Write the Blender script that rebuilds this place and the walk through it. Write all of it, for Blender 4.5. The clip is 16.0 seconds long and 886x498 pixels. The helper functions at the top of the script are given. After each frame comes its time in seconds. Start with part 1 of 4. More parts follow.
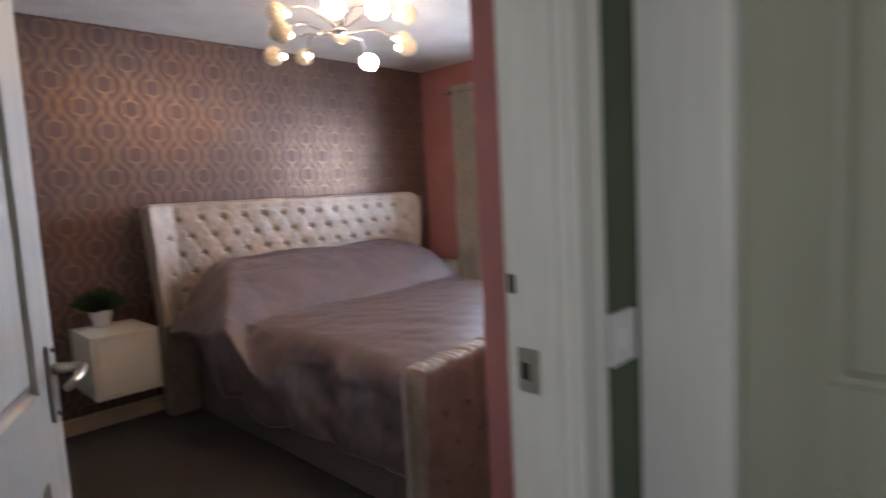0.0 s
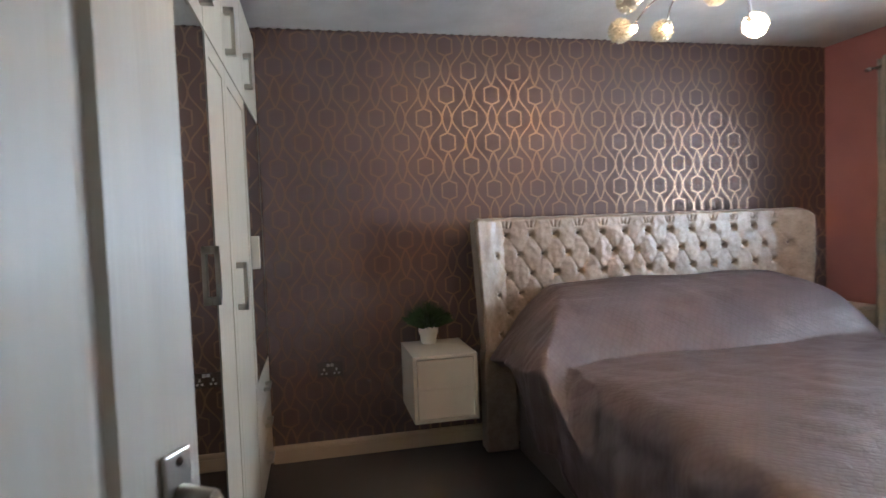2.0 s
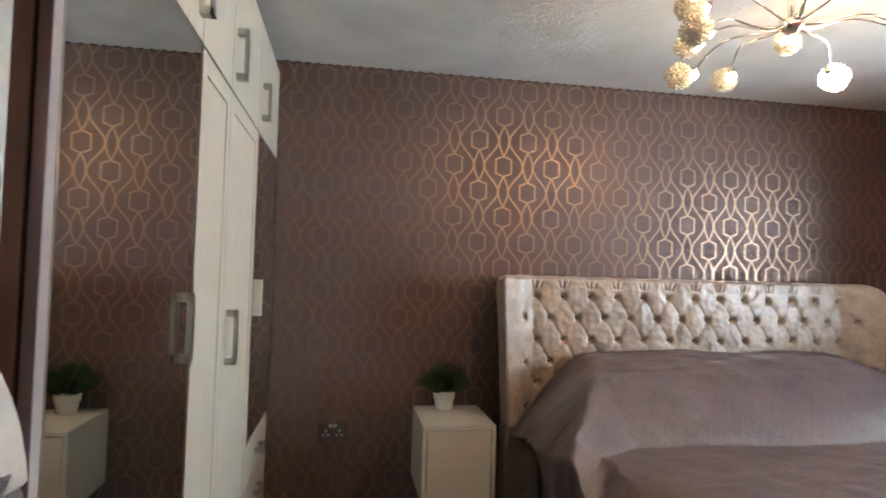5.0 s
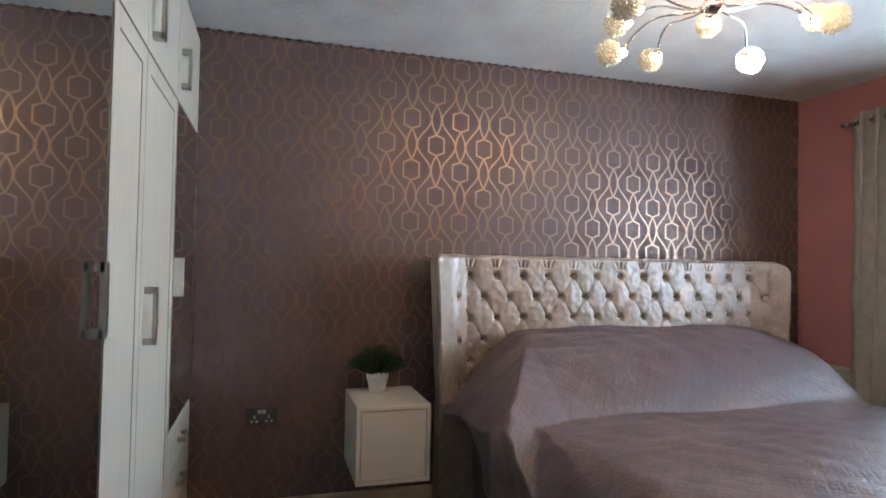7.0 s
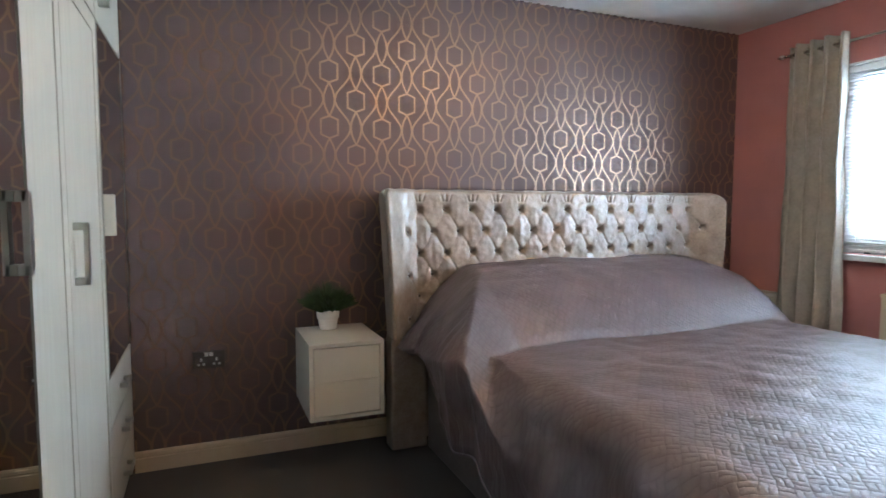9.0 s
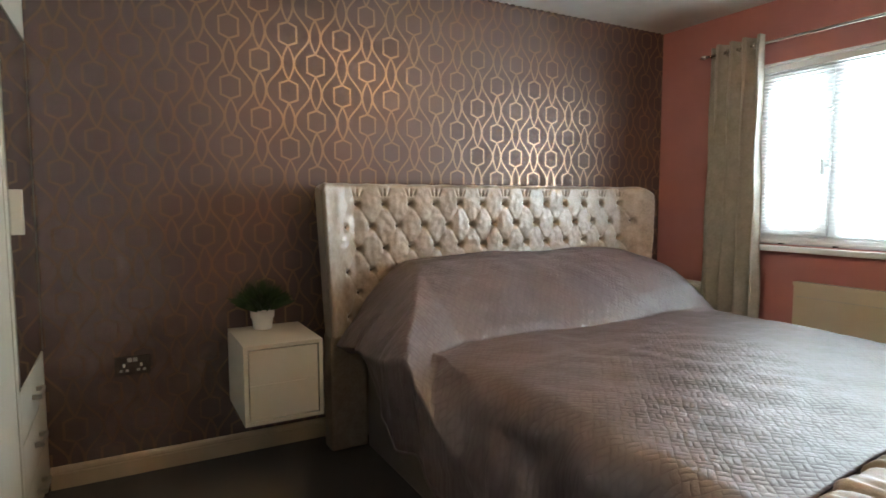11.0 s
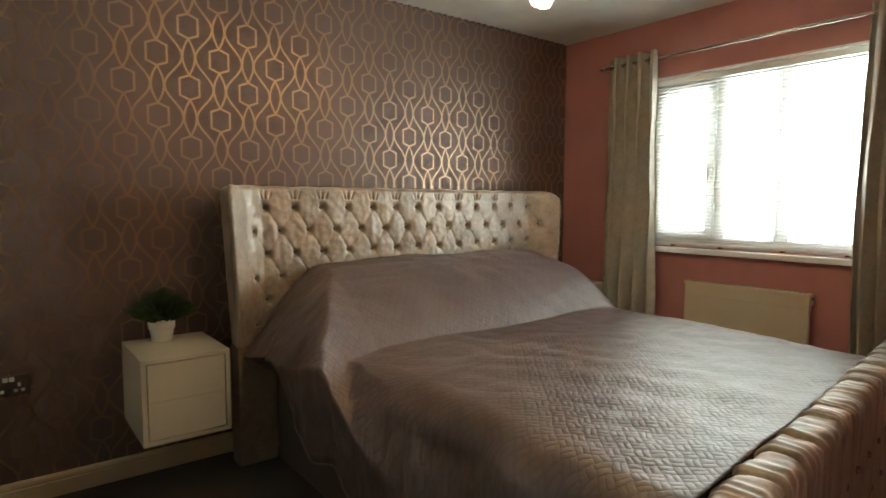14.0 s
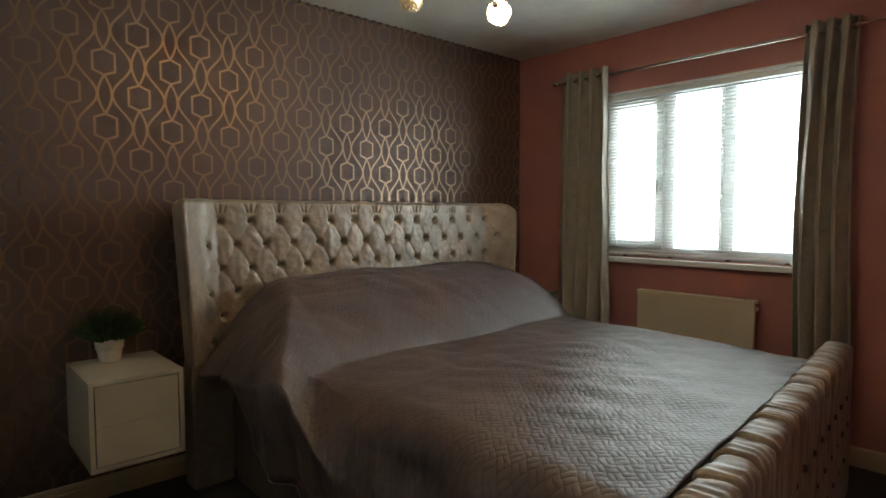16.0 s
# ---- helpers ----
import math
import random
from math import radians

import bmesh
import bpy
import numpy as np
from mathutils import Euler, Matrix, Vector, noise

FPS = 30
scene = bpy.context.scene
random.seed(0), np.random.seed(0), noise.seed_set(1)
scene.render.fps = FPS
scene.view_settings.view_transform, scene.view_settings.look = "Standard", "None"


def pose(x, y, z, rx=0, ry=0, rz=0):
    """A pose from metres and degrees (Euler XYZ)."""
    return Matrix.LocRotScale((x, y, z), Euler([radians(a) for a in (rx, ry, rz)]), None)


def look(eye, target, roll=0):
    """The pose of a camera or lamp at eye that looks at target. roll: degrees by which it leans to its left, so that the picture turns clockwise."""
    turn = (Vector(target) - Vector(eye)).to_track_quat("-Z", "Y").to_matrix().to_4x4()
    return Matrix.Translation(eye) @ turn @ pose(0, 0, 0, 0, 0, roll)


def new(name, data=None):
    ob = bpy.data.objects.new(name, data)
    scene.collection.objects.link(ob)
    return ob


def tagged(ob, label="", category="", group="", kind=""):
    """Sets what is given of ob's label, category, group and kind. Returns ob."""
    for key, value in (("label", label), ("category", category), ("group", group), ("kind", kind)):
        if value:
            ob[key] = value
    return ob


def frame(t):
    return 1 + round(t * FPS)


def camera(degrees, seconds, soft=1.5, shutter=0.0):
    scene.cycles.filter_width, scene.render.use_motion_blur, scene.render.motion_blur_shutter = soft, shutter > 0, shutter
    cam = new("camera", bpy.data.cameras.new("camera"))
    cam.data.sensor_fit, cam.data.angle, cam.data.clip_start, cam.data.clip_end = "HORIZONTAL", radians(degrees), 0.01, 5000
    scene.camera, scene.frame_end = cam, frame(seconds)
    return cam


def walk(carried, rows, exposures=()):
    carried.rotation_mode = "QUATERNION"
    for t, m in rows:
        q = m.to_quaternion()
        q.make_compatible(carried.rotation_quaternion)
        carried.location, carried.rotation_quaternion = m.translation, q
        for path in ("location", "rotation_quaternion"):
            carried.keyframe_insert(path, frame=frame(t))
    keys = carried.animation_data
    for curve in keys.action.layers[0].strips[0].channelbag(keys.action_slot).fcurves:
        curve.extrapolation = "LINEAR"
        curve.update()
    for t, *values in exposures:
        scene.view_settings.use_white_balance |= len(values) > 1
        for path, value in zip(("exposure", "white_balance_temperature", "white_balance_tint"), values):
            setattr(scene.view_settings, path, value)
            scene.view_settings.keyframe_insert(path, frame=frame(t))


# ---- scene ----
cam = camera(74.7, 16.0, soft=1.5, shutter=0.8)


PATH = [
    (0, (-0.103, -3.967, 1.333), (1.318, -2.574, 1.136), -3.0),
    (0.5, (0.034, -3.79, 1.337), (1.193, -2.168, 1.182), -3.1),
    (1, (0.157, -3.681, 1.348), (1.002, -1.873, 1.218), -3.4),
    (1.5, (0.254, -3.555, 1.341), (0.803, -1.634, 1.242), -2.3),
    (2, (0.288, -3.382, 1.327), (0.714, -1.43, 1.239), -2.1),
    (2.5, (0.328, -3.268, 1.35), (0.656, -1.297, 1.248), -2.2),
    (3, (0.345, -3.216, 1.335), (0.424, -1.219, 1.259), -1.8),
    (3.5, (0.393, -3.199, 1.321), (0.405, -1.199, 1.302), -0.8),
    (4, (0.378, -3.157, 1.338), (0.458, -1.158, 1.365), 0.2),
    (4.5, (0.375, -3.127, 1.356), (0.586, -1.14, 1.43), 1.1),
    (7, (0.36, -3.07, 1.299), (0.927, -1.153, 1.348), 1.1),
    (7.5, (0.356, -3.049, 1.276), (0.947, -1.138, 1.254), 0.7),
    (8, (0.341, -3.027, 1.265), (0.973, -1.132, 1.181), 0.4),
    (8.5, (0.341, -3.019, 1.256), (1.032, -1.146, 1.132), 0.2),
    (9, (0.339, -3.017, 1.258), (1.093, -1.17, 1.112), 0.1),
    (11.5, (0.325, -2.969, 1.27), (1.338, -1.253, 1.097), 0.0),
    (12, (0.328, -2.973, 1.278), (1.393, -1.289, 1.099), 0.1),
    (12.5, (0.336, -2.983, 1.283), (1.436, -1.322, 1.104), 0.1),
    (13, (0.323, -2.982, 1.274), (1.463, -1.347, 1.104), 0.1),
    (13.5, (0.335, -2.966, 1.28), (1.508, -1.355, 1.108), 0.1),
    (14, (0.309, -2.941, 1.271), (1.534, -1.368, 1.11), 0.2),
    (14.5, (0.308, -2.945, 1.276), (1.566, -1.397, 1.123), 0.1),
    (15, (0.299, -2.934, 1.276), (1.591, -1.414, 1.132), 0.0),
    (15.5, (0.299, -2.936, 1.275), (1.614, -1.435, 1.141), -0.1),
    (16, (0.287, -2.926, 1.276), (1.634, -1.452, 1.155), -0.1),
]
EXPOSURES = [(0, 0.45, 5900, 20), (1.0, 0.45, 5900, 15), (1.5, 0.45, 5700, 11), (2.5, 0.72, 5800, 10), (3.5, 1.0, 6300, 8), (4.5, 0.8, 6200, 9), (7.0, 0.68, 5400, 8),
             (9.0, 0.85, 5300, 5), (11.5, 0.5, 6800, 3), (12.5, 0.45, 7500, 4), (14.0, 0.2, 7500, 1), (15.0, -0.1, 7250, 0), (16.0, -0.6, 6800, -1)]
walk(cam, [(t, look(eye, target, roll)) for t, eye, target, roll in PATH], EXPOSURES)

# ---- world and light ----
world = bpy.data.worlds.new("world")
scene.world = world
world.use_nodes = True
wn = world.node_tree.nodes
sky = wn.new("ShaderNodeTexSky")
sky.sky_type, sky.sun_disc, sky.sun_elevation, sky.sun_rotation = "NISHITA", False, radians(38), radians(70)
world.node_tree.links.new(sky.outputs[0], wn["Background"].inputs[0])
wn["Background"].inputs[1].default_value = 0.1


def area_lamp(name, m, sx, sy, watts, colour):
    lamp = bpy.data.lights.new(name, "AREA")
    lamp.shape, lamp.size, lamp.size_y, lamp.energy, lamp.color = "RECTANGLE", sx, sy, watts, colour
    ob = new(name, lamp)
    ob.matrix_world = m
    return ob


# daylight of an overcast sky, standing in the window's opening
area_lamp("window_daylight", look((4.02, -1.37, 1.55), (0, -1.37, 1.2)), 1.5, 1.3, 95, (0.82, 0.92, 1.0))
# daylight from the landing window behind the door
area_lamp("landing_daylight", look((-0.97, -4.5, 1.5), (0.8, -4.2, 1.3)), 0.8, 1.1, 6.0, (1.0, 0.97, 0.86))


# ---- materials ----
def mat(name):
    m = bpy.data.materials.new(name)
    m.use_nodes = True
    return m, m.node_tree.nodes, m.node_tree.links, m.node_tree.nodes["Principled BSDF"]


def coords(n, l, scale=(1, 1, 1), rot=(0, 0, 0)):
    g = n.new("ShaderNodeNewGeometry")
    mp = n.new("ShaderNodeMapping")
    mp.inputs["Scale"].default_value = scale
    mp.inputs["Rotation"].default_value = rot
    l.new(g.outputs["Position"], mp.inputs["Vector"])
    return mp.outputs[0]


def noise_tex(n, l, vec, scale, detail=4, rough=0.55):
    t = n.new("ShaderNodeTexNoise")
    t.inputs["Scale"].default_value, t.inputs["Detail"].default_value, t.inputs["Roughness"].default_value = scale, detail, rough
    l.new(vec, t.inputs["Vector"])
    return t.outputs["Fac"]


def ramp(n, l, fac, stops):
    r = n.new("ShaderNodeValToRGB")
    while len(r.color_ramp.elements) < len(stops):
        r.color_ramp.elements.new(0.5)
    for e, (p, c) in zip(r.color_ramp.elements, stops):
        e.position = p
        e.color = (*c, 1) if len(c) == 3 else c
    l.new(fac, r.inputs[0])
    return r.outputs[0]


def bump(n, l, b, height, strength, dist=0.01):
    bp = n.new("ShaderNodeBump")
    bp.inputs["Strength"].default_value, bp.inputs["Distance"].default_value = strength, dist
    l.new(height, bp.inputs["Height"])
    l.new(bp.outputs[0], b.inputs["Normal"])
    return bp


def plain(name, c0, c1, rough, scale=6, fine=140, bump_s=0.12, metal=0.0, stretch=(1, 1, 1), coat=0.0, spec=0.5, sheen=0.0):
    m, n, l, b = mat(name)
    v = coords(n, l, stretch)
    l.new(ramp(n, l, noise_tex(n, l, v, scale), ((0.3, c0), (0.7, c1))), b.inputs["Base Color"])
    r = n.new("ShaderNodeMapRange")
    r.inputs["To Min"].default_value, r.inputs["To Max"].default_value = rough * 0.85, min(1, rough * 1.15)
    l.new(noise_tex(n, l, v, scale * 3), r.inputs["Value"])
    l.new(r.outputs[0], b.inputs["Roughness"])
    b.inputs["Metallic"].default_value = metal
    b.inputs["Coat Weight"].default_value = coat
    b.inputs["Specular IOR Level"].default_value = spec
    b.inputs["Sheen Weight"].default_value = sheen
    if bump_s:
        bump(n, l, b, noise_tex(n, l, v, fine, 3), bump_s, 0.003)
    return m


class Sums:
    """Arithmetic on node sockets."""

    def __init__(self, n, l):
        self.n, self.l = n, l

    def op(self, kind, *args):
        q = self.n.new("ShaderNodeMath")
        q.operation = kind
        for i, a in enumerate(args):
            if isinstance(a, (int, float)):
                q.inputs[i].default_value = a
            else:
                self.l.new(a, q.inputs[i])
        return q.outputs[0]


def wallpaper():
    m, n, l, b = mat("trellis_wallpaper")
    s = Sums(n, l)
    o = s.op
    g = n.new("ShaderNodeNewGeometry")
    sep = n.new("ShaderNodeSeparateXYZ")
    l.new(g.outputs["Position"], sep.inputs[0])
    half, tall = PAPER_HALF, PAPER_TALL
    u = o("DIVIDE", o("SUBTRACT", sep.outputs[0], PAPER_X), half)
    v = o("DIVIDE", o("SUBTRACT", sep.outputs[2], PAPER_Z), tall)
    i = o("ROUND", u)
    du = o("ABSOLUTE", o("SUBTRACT", u, i))
    odd = o("ABSOLUTE", o("SUBTRACT", o("MULTIPLY", i, 0.5), o("ROUND", o("MULTIPLY", i, 0.5))))
    dv0 = o("SUBTRACT", v, odd)
    dv = o("ABSOLUTE", o("SUBTRACT", dv0, o("ROUND", dv0)))
    e = o("SUBTRACT", 0.5, dv)
    side = o("MULTIPLY", o("SUBTRACT", du, 0.315), half)
    slant = o("MULTIPLY", o("SUBTRACT", o("ADD", dv, o("MULTIPLY", du, 0.2)), 0.2), tall * 0.92)
    hexa = o("ABSOLUTE", o("MAXIMUM", side, slant))
    lens_w = o("MULTIPLY", 0.2, o("COSINE", o("MULTIPLY", o("MINIMUM", e, 0.3), math.pi / 0.6)))
    lens = o("ADD", o("MULTIPLY", o("ABSOLUTE", o("SUBTRACT", du, lens_w)), half * 0.93), o("MULTIPLY", o("GREATER_THAN", e, 0.3), 1.0))
    wave = o("ADD", 0.5, o("MULTIPLY", 0.28, o("COSINE", o("MULTIPLY", dv, 2 * math.pi))))
    sl = o("MULTIPLY", 0.85, o("SINE", o("MULTIPLY", dv, 2 * math.pi)))
    ogee = o("DIVIDE", o("MULTIPLY", o("ABSOLUTE", o("SUBTRACT", du, wave)), half), o("SQRT", o("ADD", 1.0, o("MULTIPLY", sl, sl))))
    near = o("MINIMUM", hexa, o("MINIMUM", lens, ogee))
    pos = g.outputs["Position"]
    worn = noise_tex(n, l, pos, 90, 3)
    fac = n.new("ShaderNodeMapRange")
    fac.inputs["From Min"].default_value, fac.inputs["From Max"].default_value = 0.0060, 0.0040
    l.new(near, fac.inputs["Value"])
    foil = o("MULTIPLY", fac.outputs[0], o("ADD", 0.8, o("MULTIPLY", worn, 0.3)))
    ground = ramp(n, l, noise_tex(n, l, pos, 3), ((0.3, (0.132, 0.089, 0.079)), (0.7, (0.158, 0.108, 0.096))))
    mix = n.new("ShaderNodeMix")
    mix.data_type = "RGBA"
    l.new(foil, mix.inputs["Factor"])
    l.new(ground, mix.inputs["A"])
    mix.inputs["B"].default_value = (0.31, 0.208, 0.147, 1)
    l.new(mix.outputs["Result"], b.inputs["Base Color"])
    l.new(o("MULTIPLY", foil, 0.97), b.inputs["Metallic"])
    l.new(o("SUBTRACT", 0.56, o("MULTIPLY", foil, 0.255)), b.inputs["Roughness"])
    b.inputs["Specular IOR Level"].default_value = 0.3
    bump(n, l, b, o("ADD", o("MULTIPLY", foil, 0.5), noise_tex(n, l, pos, 320, 2)), 0.12, 0.001)
    return m


def velvet(name, dark, light, rough=0.38):
    """Crushed velvet: pile brushed in patches, with a satin sheen."""
    m, n, l, b = mat(name)
    v = coords(n, l)
    big = noise_tex(n, l, v, 15, 5, 0.7)
    fine = noise_tex(n, l, v, 70, 4, 0.7)
    o = Sums(n, l).op
    both = o("ADD", o("MULTIPLY", big, 0.6), o("MULTIPLY", fine, 0.4))
    l.new(ramp(n, l, both, ((0.32, dark), (0.68, light))), b.inputs["Base Color"])
    l.new(o("ADD", rough - 0.1, o("MULTIPLY", both, 0.25)), b.inputs["Roughness"])
    b.inputs["Specular IOR Level"].default_value = 0.75
    b.inputs["Sheen Weight"].default_value = 0.35
    b.inputs["Sheen Roughness"].default_value = 0.35
    bump(n, l, b, both, 0.26, 0.01)
    return m


def quilted():
    """Quilted satin bedspread with a basket-weave stitch."""
    m, n, l, b = mat("quilted_bedspread")
    o = Sums(n, l).op
    v = coords(n, l, (1, 1, 1), (0, 0, radians(42)))
    sep = n.new("ShaderNodeSeparateXYZ")
    l.new(v, sep.inputs[0])
    w = noise_tex(n, l, v, 14, 2)
    x = o("ADD", o("DIVIDE", sep.outputs[0], 0.037), o("MULTIPLY", w, 0.7))
    y = o("ADD", o("DIVIDE", sep.outputs[1], 0.037), o("MULTIPLY", w, 0.7))
    fx, fy = o("FRACT", x), o("FRACT", y)
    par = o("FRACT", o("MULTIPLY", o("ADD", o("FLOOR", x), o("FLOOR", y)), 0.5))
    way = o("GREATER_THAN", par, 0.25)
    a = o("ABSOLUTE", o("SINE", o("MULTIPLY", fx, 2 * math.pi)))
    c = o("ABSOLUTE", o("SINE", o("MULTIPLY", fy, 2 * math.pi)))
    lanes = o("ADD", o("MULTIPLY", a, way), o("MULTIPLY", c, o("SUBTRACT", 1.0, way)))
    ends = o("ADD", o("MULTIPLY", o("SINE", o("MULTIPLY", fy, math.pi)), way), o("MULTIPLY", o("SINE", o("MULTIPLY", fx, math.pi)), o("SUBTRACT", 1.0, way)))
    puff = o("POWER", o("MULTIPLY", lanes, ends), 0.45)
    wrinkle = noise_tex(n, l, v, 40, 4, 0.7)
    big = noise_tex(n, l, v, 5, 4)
    # Stitch hollows carry their shade in a darker base colour.
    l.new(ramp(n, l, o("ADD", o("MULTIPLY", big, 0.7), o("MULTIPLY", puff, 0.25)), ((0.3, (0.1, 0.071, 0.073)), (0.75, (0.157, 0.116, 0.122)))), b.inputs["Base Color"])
    l.new(o("ADD", 0.36, o("MULTIPLY", wrinkle, 0.16)), b.inputs["Roughness"])
    b.inputs["Specular IOR Level"].default_value = 0.65
    bump(n, l, b, o("ADD", o("MULTIPLY", puff, 0.7), o("MULTIPLY", wrinkle, 0.9)), 0.35, 0.006)
    return m


def carpet():
    m, n, l, b = mat("brown_carpet")
    v = coords(n, l)
    o = Sums(n, l).op
    tuft = noise_tex(n, l, v, 260, 3, 0.7)
    patch = noise_tex(n, l, v, 3.5, 4)
    l.new(ramp(n, l, o("ADD", o("MULTIPLY", tuft, 0.6), o("MULTIPLY", patch, 0.4)), ((0.35, (0.022, 0.015, 0.01)), (0.68, (0.066, 0.045, 0.032)))), b.inputs["Base Color"])
    b.inputs["Roughness"].default_value = 0.97
    b.inputs["Specular IOR Level"].default_value = 0.1
    b.inputs["Sheen Weight"].default_value = 0.2
    bump(n, l, b, tuft, 0.8, 0.01)
    return m


def stipple():
    m, n, l, b = mat("stippled_ceiling")
    v = coords(n, l)
    o = Sums(n, l).op
    a = noise_tex(n, l, v, 42, 5, 0.7)
    l.new(ramp(n, l, noise_tex(n, l, v, 4), ((0.3, (0.6, 0.58, 0.54)), (0.7, (0.72, 0.7, 0.66)))), b.inputs["Base Color"])
    b.inputs["Roughness"].default_value = 0.92
    bump(n, l, b, a, 0.5, 0.02)
    return m


def emitter(name, colour, strength):
    m, n, l, b = mat(name)
    b.inputs["Base Color"].default_value = (*colour, 1)
    b.inputs["Emission Color"].default_value = (*colour, 1)
    b.inputs["Emission Strength"].default_value = strength
    return m


def glass(name, rough=0.0):
    m, n, l, b = mat(name)
    b.inputs["Base Color"].default_value = (0.96, 0.98, 0.97, 1)
    b.inputs["Roughness"].default_value = rough
    b.inputs["Transmission Weight"].default_value = 1.0
    b.inputs["IOR"].default_value = 1.05
    return m


def mirror_mat():
    m, n, l, b = mat("mirror_glass")
    b.inputs["Base Color"].default_value = (0.72, 0.74, 0.72, 1)
    b.inputs["Metallic"].default_value = 1.0
    b.inputs["Roughness"].default_value = 0.015
    return m


PAPER_HALF, PAPER_TALL, PAPER_X, PAPER_Z = 0.1397, 0.2825, 0.9395, 1.947
M_PAPER = wallpaper()
M_PAPEREDGE = plain("brown_paper_edge", (0.1, 0.068, 0.058), (0.14, 0.095, 0.08), 0.7)
M_RED = plain("dusky_red_paint", (0.44, 0.19, 0.175), (0.49, 0.212, 0.195), 0.62, 4, 210, 0.1)
M_GREEN = plain("dark_green_paint", (0.075, 0.1, 0.06), (0.095, 0.12, 0.075), 0.6, 4, 210, 0.1)
M_HALL = plain("pale_landing_paint", (0.5, 0.5, 0.44), (0.56, 0.55, 0.49), 0.7, 4, 210, 0.1)
M_CEIL = stipple()
M_CARPET = carpet()
M_GLOSS = plain("white_gloss_woodwork", (0.7, 0.69, 0.62), (0.76, 0.75, 0.68), 0.3, 5, 60, 0.15, stretch=(9, 9, 1), coat=0.25)
M_DOOR = plain("white_grained_door", (0.53, 0.52, 0.46), (0.59, 0.58, 0.52), 0.42, 5, 34, 0.22, stretch=(7, 7, 0.3), coat=0.05)
# Landing door's white paint is darkened to olive, standing in for dim light.
M_DOOR_DIM = plain("olive_dimmed_door", (0.34, 0.34, 0.25), (0.4, 0.4, 0.3), 0.34, 5, 34, 0.15, stretch=(7, 7, 0.3), coat=0.2)
M_SKIRT = plain("cream_skirting", (0.55, 0.435, 0.29), (0.63, 0.51, 0.355), 0.4, 5, 60, 0.12, coat=0.2)
M_WHITE = plain("white_lacquer", (0.66, 0.62, 0.525), (0.71, 0.67, 0.575), 0.33, 6, 120, 0.04, coat=0.2)
M_WARD = plain("white_wardrobe_foil", (0.52, 0.475, 0.385), (0.58, 0.535, 0.44), 0.42, 6, 50, 0.12, stretch=(6, 6, 0.5))
M_TAUPE = plain("taupe_laminate", (0.36, 0.285, 0.21), (0.41, 0.325, 0.245), 0.5, 3, 90, 0.06)
M_FRAME = plain("mauve_grey_metal", (0.34, 0.3, 0.3), (0.4, 0.36, 0.355), 0.4, 8, 120, 0.02)
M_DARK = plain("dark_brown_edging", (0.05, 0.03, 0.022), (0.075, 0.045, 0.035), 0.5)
M_MIRROR = mirror_mat()
M_STEEL = plain("satin_nickel", (0.5, 0.48, 0.43), (0.6, 0.58, 0.53), 0.3, 20, 200, 0.03, metal=1.0)
M_CHROME = plain("polished_chrome", (0.75, 0.74, 0.7), (0.82, 0.81, 0.78), 0.12, 20, 200, 0.0, metal=1.0)
M_BRONZE = plain("black_nickel", (0.12, 0.1, 0.09), (0.16, 0.135, 0.12), 0.3, 20, 200, 0.02, metal=0.9)
M_PLASTIC = plain("white_plastic", (0.76, 0.76, 0.74), (0.8, 0.8, 0.78), 0.35, 10, 200, 0.0)
M_BLACK = plain("black_plastic", (0.015, 0.015, 0.015), (0.025, 0.025, 0.025), 0.4, 10, 200, 0.0)
M_VELVET = velvet("champagne_crushed_velvet", (0.22, 0.16, 0.118), (0.425, 0.338, 0.263), 0.3)
# Footboard copy of the same velvet: rougher, and darkened to carry its shade.
M_VELVET_FOOT = velvet("champagne_velvet_dull_shaded", (0.15, 0.112, 0.08), (0.33, 0.262, 0.195), 0.46)
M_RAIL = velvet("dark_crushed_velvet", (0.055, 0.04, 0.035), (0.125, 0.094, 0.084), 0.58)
M_QUILT = quilted()
M_CURTAIN = velvet("grey_beige_curtain_velvet", (0.31, 0.287, 0.24), (0.49, 0.455, 0.39), 0.55)
M_RAD = plain("cream_radiator_enamel", (0.62, 0.55, 0.4), (0.67, 0.6, 0.45), 0.35, 5, 100, 0.03)
M_UPVC = plain("white_upvc", (0.78, 0.79, 0.79), (0.82, 0.83, 0.83), 0.3, 5, 100, 0.02)
M_SLAT = plain("white_blind_slat", (0.78, 0.79, 0.78), (0.82, 0.83, 0.82), 0.4, 8, 100, 0.02)
M_GLASS = glass("window_glass")
M_POT = plain("white_ceramic", (0.76, 0.75, 0.72), (0.82, 0.81, 0.78), 0.3, 8, 60, 0.05, coat=0.3)
M_LEAF = plain("dark_grass_leaf", (0.012, 0.03, 0.008), (0.045, 0.085, 0.02), 0.5, 30, 200, 0.0)
M_SOIL = plain("soil", (0.02, 0.014, 0.01), (0.04, 0.03, 0.02), 0.95, 40, 200, 0.5)
M_ROBE = plain("cream_fleece", (0.58, 0.54, 0.47), (0.7, 0.66, 0.6), 0.95, 12, 160, 0.7, sheen=0.6)
M_FUR = plain("grey_fur", (0.04, 0.035, 0.035), (0.2, 0.18, 0.175), 0.95, 38, 230, 1.0, sheen=0.7)
M_FUZZ = plain("frosted_glass_beads", (0.72, 0.66, 0.52), (0.84, 0.79, 0.66), 0.35, 30, 200, 0.2)
M_LIT = emitter("lit_lamp_glass", (1.0, 0.72, 0.42), 46)
M_GLOW = emitter("dim_lamp_core", (1.0, 0.74, 0.44), 22)


# ---- mesh helpers ----
ORIGIN = {}


